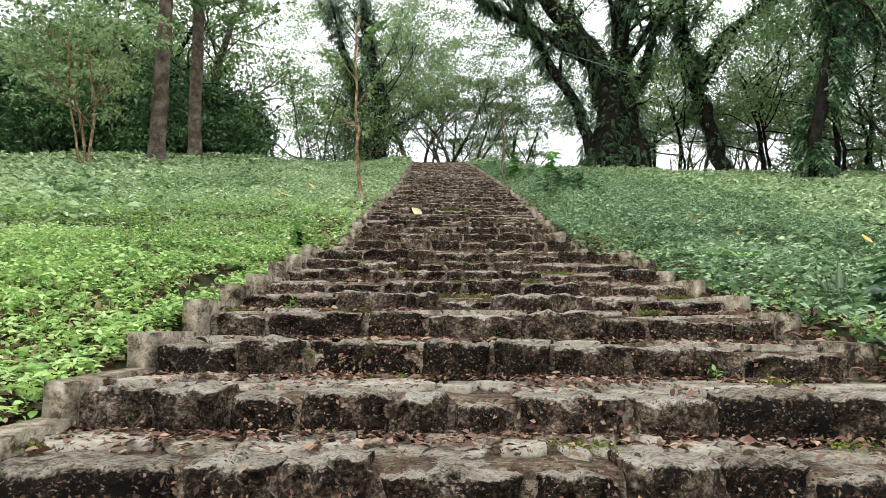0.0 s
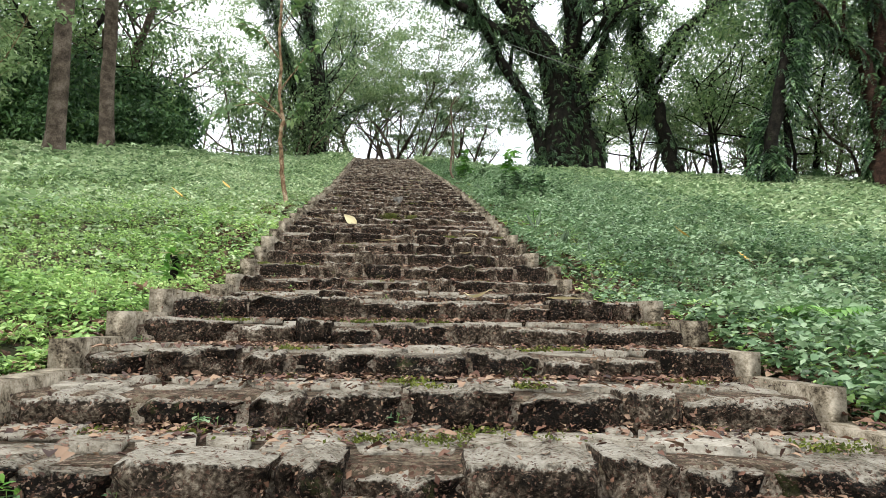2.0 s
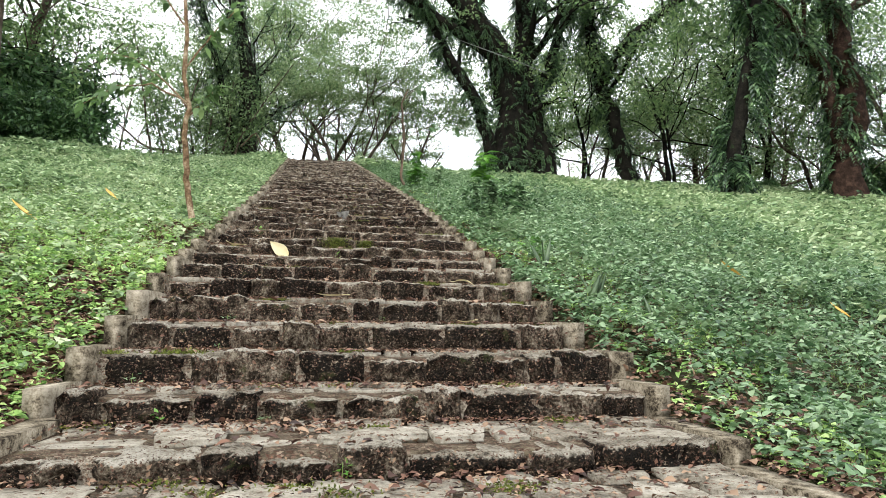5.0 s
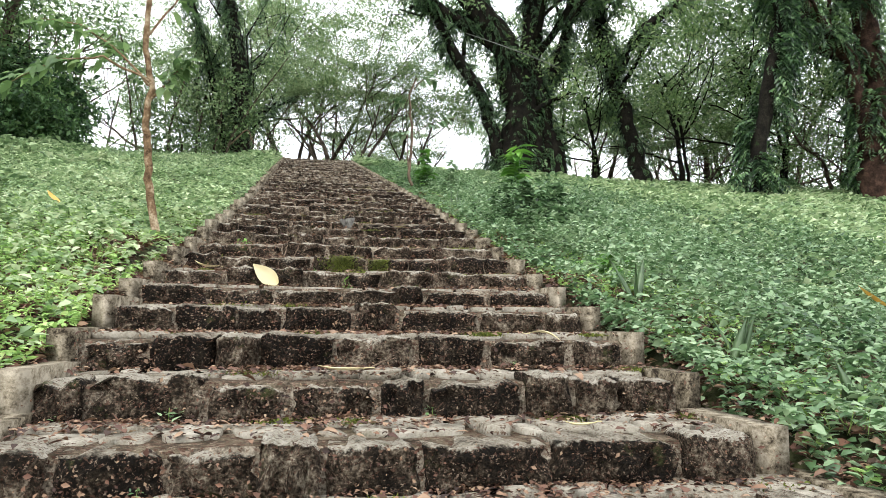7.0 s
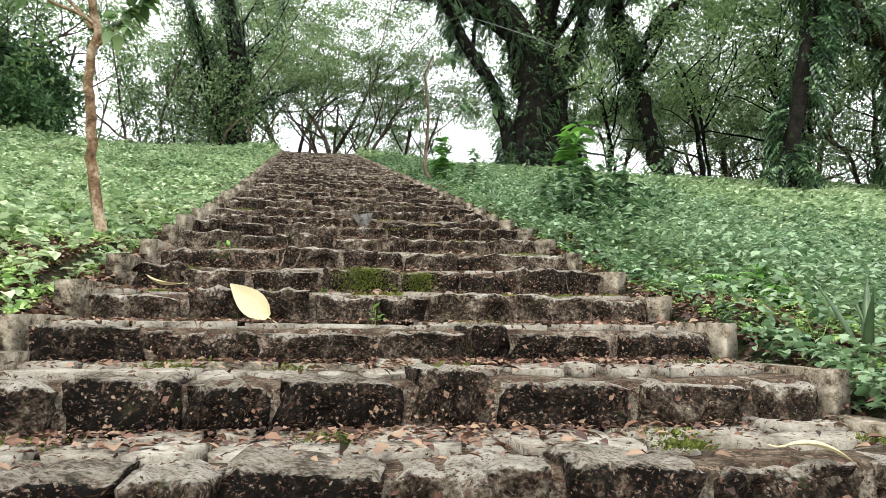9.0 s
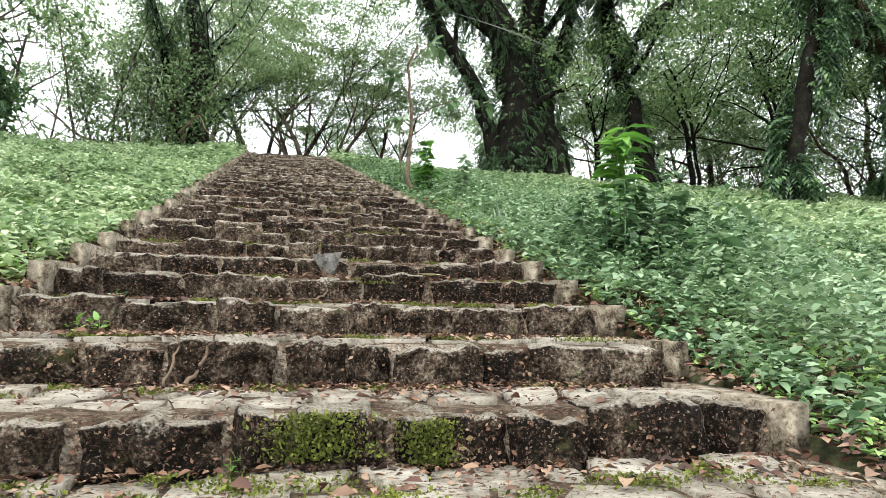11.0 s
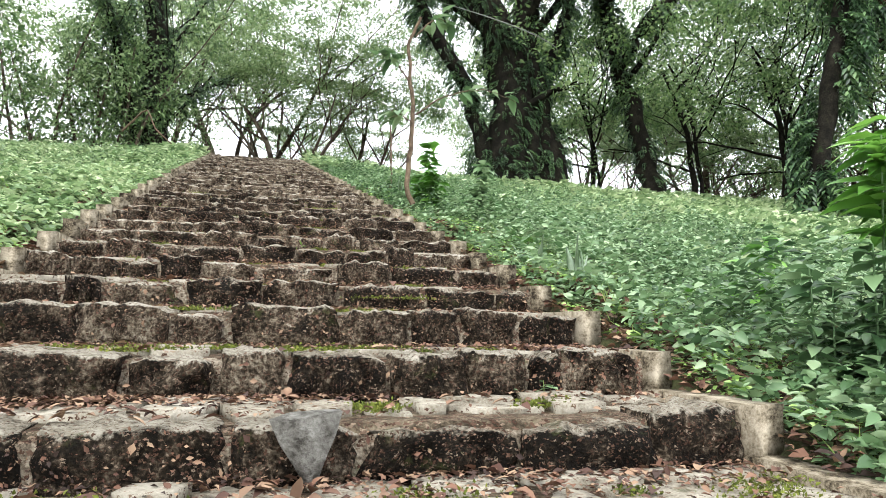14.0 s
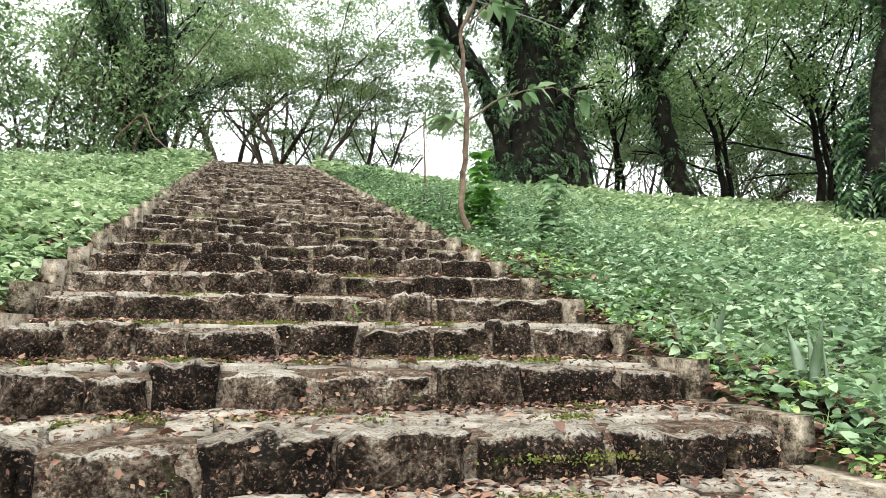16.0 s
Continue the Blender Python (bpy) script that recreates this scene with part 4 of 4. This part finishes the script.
def fern(seed, base, size, leaf):
    rng = np.random.default_rng(seed)
    base = np.array([base[0], base[1], float(ground_z(*base[:2])) + 0.05])
    root = tagged(new("fern"), "light green fern among the weeds", "fern")
    root.matrix_basis = Matrix.Translation(base)
    for b in range(6):
        a = b * 1.05 + rng.uniform(-0.3, 0.3)
        out = np.array([math.cos(a), math.sin(a), 0])
        u = np.linspace(0.02, 1, 14)[:, None]
        rib = base + out * u * size * 0.8 + np.array([0, 0, 1]) * size * (u * 1.0 - 0.75 * u ** 2)
        side = np.cross(out, [0, 0, 1])
        at = np.concatenate([rib, rib])
        ax = np.concatenate([np.tile(side, (14, 1)), np.tile(-side, (14, 1))]) + out * 0.35 - np.array([0, 0, 0.15])
        ln = np.tile(size * 0.26 * np.sin(np.clip(u[:, 0] * 0.8 + 0.2, 0, 1) * np.pi) + 0.01, 2)
        part("frond", mesh_of("frond", *leaf_arrays(at, ax, np.tile([0, 0, 1.0], (28, 1)), ln, ln * 0.3), leaf), root)


for seed, at, size in ((91, (2.5, 6.6), 0.42), (92, (2.6, -1.2), 0.45), (93, (2.4, 14.4), 0.3), (94, (3.2, 1.4), 0.35), (95, (-2.6, 3.2), 0.3)):
    fern(seed, at, size, M_FRESH)

# cut stump with a fresh shoot
stump = tagged(new("sprouting_stump"), "short dark stump with a sprout of yellow-green leaves", "stump")
sx, sy = -2.06, 1.15
sz = float(ground_z(sx, sy))
stump.matrix_basis = Matrix.Translation((sx, sy, sz))
rng = np.random.default_rng(6)
part("trunk", mesh_of("trunk", *tube([(sx, sy, sz - 0.1), (sx, sy, sz + 0.1), (sx + 0.02, sy, sz + 0.26), (sx - 0.01, sy, sz + 0.33), (sx - 0.01, sy, sz + 0.335)], [0.06, 0.042, 0.034, 0.03, 0.002], 9, 0.1, rng), M_DARKBARK, True), stump)
at = [(sx + rng.normal() * 0.03, sy + rng.normal() * 0.03, sz + rng.uniform(0.0, 0.36)) for _ in range(46)]
ax = [(rng.normal(), rng.normal(), rng.uniform(-0.2, 1.0)) for _ in range(46)]
part("sprout", mesh_of("sprout", *blade_set(rng, at, ax, 0.12, 0.5), M_FRESH), stump)
part("withered_leaf", mesh_of("withered_leaf", *blade_set(rng, [(sx, sy, sz + 0.33), (sx - 0.01, sy, sz + 0.34), (sx + 0.01, sy, sz + 0.32)], [(1, -0.4, 0.3), (-1, -0.3, 0.2), (0.2, -1, 0.1)], 0.12, 0.5), M_YELLOW), stump, "yellowing leaves at the cut top")

# ---- ground cover ----


def carpet(name, label, seed, n, place, leaf, size, leaves, height, cheap=False, rise=0.25):
    """Low plants, each a whorl of leaves on the slope. place gives x, y, a size factor and a height factor."""
    rng = np.random.default_rng(seed)
    x, y, grow, tall = place(rng, n)
    n = len(x)
    clump = np.sin(x * 4.3 + 1.7 * np.sin(y * 2.1)) * np.sin(y * 3.7 + 1.3 * np.sin(x * 2.9)) + 0.6 * np.sin(x * 1.3 + y * 0.8) * np.sin(y * 1.6 - x * 0.5)
    tall = tall * np.clip(1.0 + 0.6 * clump, 0.55, 2.0)
    z = ground_z(x, y) + 0.02 + height * tall * rng.uniform(0.15, 1.0, n)
    at = np.repeat(np.stack([x, y, z], 1), leaves, 0)
    a = rng.uniform(0, 6.28, n * leaves)
    ax = np.stack([np.cos(a), np.sin(a), rng.normal(rise, 0.35, n * leaves)], 1)
    ln = size * np.repeat(grow, leaves) * rng.uniform(0.6, 1.35, n * leaves)
    at = at + ax * ln[:, None] * 0.15 - np.array([0, 0, 1.0]) * (rng.random((n * leaves, 1)) * 0.4 * height * np.repeat(tall, leaves)[:, None])
    up = unit(np.array([[0, 0, 1.0]]) + rng.normal(size=(n * leaves, 3)) * 0.35)
    wide = ln * rng.uniform(0.45, 0.7, n * leaves)
    if cheap:
        v, f = diamond_arrays(at, ax, up, ln, wide)
    else:
        close = np.abs(at[:, 0]) < 3.1
        v, f = joined([leaf_arrays(at[close], ax[close], up[close], ln[close], wide[close]), folded_arrays(at[~close], ax[~close], up[~close], ln[~close], wide[~close])])
    return tagged(part(name, mesh_of(name, v, f, leaf, True)), label, "ground cover", kind="stuff")


def thin(rng, x, y, keep):
    """Leaves patches of the slope barer than the rest."""
    w = np.sin(x * 1.7 + 0.6 * y) * np.sin(y * 1.1 - 0.5 * x) + 0.6 * np.sin(3.1 * x + 1.0) * np.sin(2.7 * y)
    return rng.random(len(x)) < keep + (1 - keep) * (w > -0.45)


def verge(rng, n, side, y0, y1, bare):
    """Places beside the kerb on one side, thinner where the soil is bare."""
    d, y = 1.66 + 7.3 * rng.random(n) ** 1.3, rng.uniform(y0, y1, n)
    x = stair_mid(y) + side * d
    kerb_line = np.where(y < -3, 1.9, np.where((y > 2.4) & (y < 5.6), 1.68, 1.82)) if side > 0 else np.where(y < 5, 1.7, 1.82)
    ok = (d > kerb_line) & thin(rng, x, y, 0.7) & ~((d < 2.35) & (rng.random(n) < 0.5) & bare(y))
    return x[ok], y[ok], d[ok]


def west_low(rng, n):
    x, y, d = verge(rng, n, -1, -7.5, 13, lambda v: v > 0)
    ok = rng.random(len(x)) < np.clip((13 - y) / 11, 0, 1)
    x, y, d = x[ok], y[ok], d[ok]
    return x, y, np.full(len(x), 1.0), np.where(d < 2.4, 0.7, 1.0)


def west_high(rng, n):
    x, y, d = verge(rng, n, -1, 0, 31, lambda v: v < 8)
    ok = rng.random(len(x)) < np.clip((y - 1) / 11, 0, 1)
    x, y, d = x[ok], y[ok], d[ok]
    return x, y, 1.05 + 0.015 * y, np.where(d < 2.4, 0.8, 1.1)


def near_east(rng, n):
    x, y, d = verge(rng, n, 1, -7.5, 31, lambda v: np.sin(v * 1.3) > 0.3)
    bush = np.exp(-((x - 3.1) ** 2 + (y - 10.2) ** 2) / 1.6)
    return x, y, (np.where(y > 5, 1.15, 1.05) + 0.3 * np.clip((d - 2.4) / 2, 0, 1)) * (1 + 0.25 * bush), np.where(d < 2.4, 0.6, 1.0 + 0.4 * (y > 4)) * (1 + 1.6 * bush)


def far_slope(rng, n):
    side = np.where(rng.random(n) < 0.5, -1, 1)
    d, y = 1.95 + 29 * rng.random(n) ** 1.4, rng.uniform(-12, 41, n)
    ok = (d > 7.5) | (y > 29) | (y < -6.5) | ((d > 5) & (rng.random(n) < 0.3))
    side, d, y = side[ok], d[ok], y[ok]
    return stair_mid(y) + side * d, y, 0.85 + 0.014 * np.hypot(d, y + 4), np.full(len(d), 1.0)


carpet("ground_cover_west", "low soft yellow-green weeds and seedlings on the slope", 101, 36000, west_low, M_COVER_W, 0.045, 6, 0.15, rise=0.05)
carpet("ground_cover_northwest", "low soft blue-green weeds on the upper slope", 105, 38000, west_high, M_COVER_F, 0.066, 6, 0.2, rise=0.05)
carpet("ground_cover_east", "knee-high nettle-like green weeds on the slope", 102, 50000, near_east, M_COVER, 0.056, 6, 0.24, rise=0.12)


def kerb_side(rng, n):
    side, y = np.where(rng.random(n) < 0.5, -1, 1), rng.uniform(-7, 27, n)
    d = 1.66 + 1.4 * rng.random(n) ** 1.2
    ok = thin(rng, y * 1.7, side * d * 2.0, 0.4) & ((side < 0) | (y < -3.2) | (d > 1.8)) & ((side < 0) | (d > 1.86) | (y > -3.2)) & ((side > 0) | (y < 5) | (d > 1.8))
    return (stair_mid(y) + side * d)[ok], y[ok], rng.uniform(0.7, 1.3, ok.sum()), rng.uniform(0.5, 1.2, ok.sum())


carpet("kerbside_seedlings", "small seedlings and clover-like weeds along the kerbs", 106, 17000, kerb_side, M_COVER_W, 0.042, 5, 0.07, rise=0.15)
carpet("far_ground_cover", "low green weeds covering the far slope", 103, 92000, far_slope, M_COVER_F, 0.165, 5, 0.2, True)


def grassy(rng, n):
    y = rng.uniform(-7.5, 14, n)
    d = 1.9 + 7 * rng.random(n)
    x = np.where(rng.random(n) < 0.75, -d, d) + stair_mid(y)
    ok = thin(rng, y, x, 0.1)
    return x[ok], y[ok], np.ones(ok.sum()), np.ones(ok.sum())


def grass_arrays(rng, n):
    x, y, _, _ = grassy(rng, n)
    k = 6
    at = np.repeat(np.stack([x, y, ground_z(x, y)], 1), k, 0) + rng.normal(size=(len(x) * k, 3)) * np.array([0.04, 0.04, 0])
    ax = rng.normal(size=(len(at), 3)) * np.array([0.5, 0.5, 0]) + np.array([0, 0, 1.0])
    ln = rng.uniform(0.06, 0.17, len(at))
    return diamond_arrays(at, ax, spread(rng, len(at)), ln, np.full(len(at), 0.007), 0.05)


tagged(part("grass", mesh_of("grass", *grass_arrays(np.random.default_rng(104), 8500), M_GRASS)), "yellow-green grass blades among the weeds", "grass", kind="stuff")

# ---- litter, moss and small things on the steps ----


def litter_arrays(seed):
    rng = np.random.default_rng(seed)
    at, ax, up, ln = [], [], [], []
    for k in range(-11, 44):
        y, z = STEP[k]
        yn = STEP[k + 1][0]
        m = float(stair_mid(y))
        n = 1600 if k < 22 else 260
        clump = rng.uniform(-1.5, 1.5, 6)
        for q in range(n):
            x = clump[q % 6] + rng.normal() * 0.22 if rng.random() < 0.6 else rng.uniform(-1.58, 1.58)
            x = m + min(1.56, max(-1.56, x))
            s = rng.uniform(0.012, 0.04) if rng.random() < 0.88 else rng.uniform(0.04, 0.075)
            r = rng.random()
            if r < 0.24:
                at.append((x, y - 0.035 - rng.random() * 0.02, STEP[k - 1][1] + rng.random() ** 1.6 * (z - STEP[k - 1][1]) * 0.95))
                ax.append((rng.normal(), -0.25, rng.normal()))
                up.append((0, -1, 0.4))
                ln.append(rng.uniform(0.006, 0.02) if rng.random() < 0.9 else rng.uniform(0.02, 0.034))
            else:
                v = 1 - 0.5 * rng.random() ** 1.8 if r < 0.75 else rng.random()
                at.append((x, y + (yn - y - 0.05) * v, z + 0.012 + rng.random() * 0.012))
                ax.append((rng.normal(), rng.normal(), rng.normal() * 0.12))
                up.append((rng.normal() * 0.25, rng.normal() * 0.25, 1))
                ln.append(s)
    for q in range(58000):
        y = rng.uniform(-6, 22)
        side = -1 if rng.random() < 0.55 else 1
        if q % 6 == 0:
            y, side = rng.uniform(0.5, 8.5), -1
        d = 1.62 + abs(rng.normal()) * 0.65
        x = float(stair_mid(y)) + side * d
        at.append((x, y, float(ground_z(x, y)) + 0.02 + 0.03 * rng.random()))
        ax.append((rng.normal(), rng.normal(), rng.uniform(-0.1, 0.4)))
        up.append((rng.normal() * 0.4, rng.normal() * 0.4, 1))
        ln.append(rng.uniform(0.025, 0.075))
    ln = np.array(ln)
    at, ax, up, big = np.array(at), np.array(ax), np.array(up, float), ln > 0.034
    wide = ln * rng.uniform(0.4, 0.75, len(ln))
    return joined([leaf_arrays(at[big], ax[big], up[big], ln[big], wide[big], 0.2, 0.22), diamond_arrays(at[~big], ax[~big], up[~big], ln[~big], wide[~big])])


tagged(part("leaf_litter", mesh_of("leaf_litter", *litter_arrays(111), M_LITTER)), "dry red-brown dead leaves strewn over the steps", "leaf litter", kind="stuff")


def moss_arrays(seed):
    """Cushions of short blades in the joints; the largest on one worn riser."""
    rng = np.random.default_rng(seed)
    spots = [(-0.11, 6.89, 1.63, 0.14, 1500), (0.26, 6.89, 1.60, 0.08, 1050), (0.33, 9.19, 2.25, 0.12, 160), (0.77, 12.0, 2.93, 0.16, 240), (0.53, 12.0, 2.93, 0.1, 150)]
    for _ in range(460):
        k = int(rng.integers(-9, 26))
        y, z = STEP[k]
        if k < 8 and rng.random() < 0.7:
            continue
        spots.append((rng.uniform(-1.5, 1.5), STEP[k + 1][0] - rng.uniform(0.03, 0.5), z - 0.004, rng.uniform(0.05, 0.15), int(rng.integers(120, 330))))
    at, ax = [], []
    for x, y, z, r, n in spots:
        for _ in range(n):
            at.append((x + rng.normal() * r * 0.6 + float(stair_mid(y)), y + rng.normal() * r * (0.08 if n > 1000 else 0.45), z + abs(rng.normal()) * 0.008 + (rng.uniform(-0.08, 0.07) if n > 1000 else 0)))
            ax.append((rng.normal(), rng.normal() - 0.4, rng.uniform(0.2, 1.4)))
    ln = rng.uniform(0.008, 0.022, len(at))
    return diamond_arrays(np.array(at), np.array(ax), spread(rng, len(at)), ln, ln * 0.6)


tagged(part("moss", mesh_of("moss", *moss_arrays(112), M_MOSS)), "bright green moss cushions in the joints of the steps", "moss", kind="stuff")


def seedling(seed, leaf, size, label):
    rng = np.random.default_rng(seed)
    root = tagged(new("seedling"), label, "plant", "seedlings on the steps")
    n = int(rng.integers(8, 16))
    at = [(rng.normal() * 0.03, rng.normal() * 0.03, rng.uniform(0.0, 0.07)) for _ in range(n)]
    ax = [(rng.normal(), rng.normal() - 0.3, rng.uniform(0, 0.9)) for _ in range(n)]
    part("stem", mesh_of("stem", *tube([(0, 0, -0.02), (0.003, 0, 0.03), (0, 0.004, 0.075)], [0.004, 0.003, 0.002], 4), M_GRASS), root)
    part("foliage", mesh_of("foliage", *blade_set(rng, at, ax, size, 0.5), leaf), root)
    return root


rng = np.random.default_rng(120)
kinds = [seedling(121, M_COVER, 0.06, "small green seedling rooted in a step joint"), seedling(122, M_FRESH, 0.05, "small fresh seedling rooted in a step joint"), seedling(123, M_DARKLEAF, 0.05, "small dark-leaved seedling on a stone riser")]
for n in range(48):
    k = int(rng.integers(-8, 24))
    y, z = STEP[k]
    x = float(rng.uniform(-1.5, 1.5)) + float(stair_mid(y))
    m = Matrix.Translation((x, y - 0.03 - 0.03 * rng.random(), STEP[k - 1][1] + 0.01)) @ Matrix.Rotation(rng.uniform(0, 6), 4, "Z") @ Matrix.Scale(rng.uniform(0.5, 1.05), 4)
    if n < 3:
        kinds[n].matrix_basis = m
    else:
        copy_thing(kinds[n % 3], m)


def fallen_leaf(label, at, length, width, turn, tilt, curl, leaf, roll=0):
    """A single large leaf with midrib and stalk."""
    u, s = np.linspace(0, 1, 9), np.linspace(-1, 1, 5)
    U, S = np.meshgrid(u, s, indexing="ij")
    half = width / 2 * np.sin(np.clip(U * 0.93 + 0.05, 0, 1) ** 0.8 * np.pi)
    v = np.stack([S * half, (U - 0.5) * length, 0.35 * np.abs(S) * half + curl * length * (U - 0.5) ** 2], -1).reshape(-1, 3)
    i, j = np.meshgrid(np.arange(8), np.arange(4), indexing="ij")
    f = np.stack([i * 5 + j, i * 5 + j + 1, (i + 1) * 5 + j + 1, (i + 1) * 5 + j], -1).reshape(-1, 4)
    root = tagged(new("fallen_leaf", mesh_of("fallen_leaf", v, f, leaf, True)), label, "leaf", "large fallen leaves")
    root.matrix_basis = pose(*at, tilt, roll, turn)
    stalk = tube([(0, -length / 2, curl * length * 0.25), (0.004, -length * 0.62, curl * length * 0.35), (0.01, -length * 0.75, curl * length * 0.35)], [0.004, 0.003, 0.003], 5)
    ob = new("stalk", mesh_of("stalk", *stalk, leaf))
    ob.parent = root
    return root


fallen_leaf("large pale yellow leaf propped against a riser", (-0.74, 6.04, 1.46), 0.3, 0.14, 6, 62, 0.25, M_YELLOW, -48)
fallen_leaf("pale curled dry leaf on a step", (-1.36, 6.84, 1.58), 0.22, 0.12, 75, 15, 0.6, M_YELLOW)
fallen_leaf("thin pale dry leaf on a step edge", (-0.19, 3.42, 0.85), 0.22, 0.07, 80, 4, 0.3, M_YELLOW)
fallen_leaf("pale dry leaf hanging over a step edge", (1.03, 4.0, 1.02), 0.19, 0.07, -120, -14, -0.5, M_YELLOW)
fallen_leaf("yellow leaf lying flat on the landing", (1.15, -0.42, 0.035), 0.22, 0.11, 80, 2, 0.2, M_YELLOW)
fallen_leaf("pale crumpled leaf on the landing", (0.55, -0.2, 0.045), 0.18, 0.1, 60, 0, 0.9, M_YELLOW)
fallen_leaf("long yellow leaf on a tread", (-0.06, 4.86, 1.03), 0.3, 0.09, 85, 3, 0.2, M_YELLOW)
fallen_leaf("pale yellow leaf on a tread", (0.58, 4.8, 1.03), 0.15, 0.08, 75, 3, 0.5, M_YELLOW)
fallen_leaf("small yellow leaf on a stone edge", (0.72, 9.28, 2.325), 0.12, 0.08, 90, 3, 0.3, M_YELLOW)
fallen_leaf("yellow dry leaf on a tread", (0.79, 2.85, 0.655), 0.13, 0.05, 70, 3, 0.5, M_YELLOW)
for (x, y), size, turn in (((4.6, 5.6), 0.3, 70), ((4.85, 4.1), 0.22, 30), ((4.2, 9.4), 0.2, 120), ((-3.5, 6.0), 0.3, 80), ((-3.4, 8.8), 0.25, 60), ((6.6, 3.4), 0.25, 10)):
    fallen_leaf("orange-yellow leaf caught on the weeds", (x, y, float(ground_z(x, y)) + 0.24), size, size * 0.42, turn, 40, 0.3, M_ORANGE)


def twig(label, line, r):
    rng = np.random.default_rng(int(abs(line[0][0]) * 100))
    p = np.array(line, float)
    u = np.linspace(0, len(p) - 1, 12)
    p = np.stack([np.interp(u, np.arange(len(p)), p[:, c]) for c in range(3)], 1) + rng.normal(size=(12, 3)) * 0.006
    tagged(new("twig", mesh_of("twig", *tube(p, np.linspace(r, r * 0.5, 12), 6), M_TWIG, True)), label, "twig", "twigs on the steps")


twig("dry grey stick leaning on a riser", [(-0.60, 7.66, 1.735), (-0.55, 7.72, 1.83), (-0.50, 7.75, 1.955)], 0.011)
twig("thin dry twig standing against a riser", [(-0.68, 7.5, 1.735), (-0.66, 7.7, 1.86), (-0.63, 7.74, 1.97)], 0.007)
twig("thin dry twig on a step", [(-0.12, 3.45, 0.84), (-0.02, 3.5, 0.86), (0.08, 3.55, 0.92)], 0.006)
twig("thin twig leaning on a riser", [(1.1, 8.3, 1.94), (1.13, 8.44, 2.02), (1.12, 8.48, 2.12)], 0.007)
twig("crooked twig lying on a step", [(-0.2, 8.75, 2.13), (-0.05, 8.9, 2.14), (0.05, 9.1, 2.2)], 0.008)
twig("long dry twig at the stair head", [(-3.6, 26.0, 7.4), (-3.0, 25.6, 7.9), (-2.7, 25.3, 7.3), (-2.3, 24.9, 6.9)], 0.025)
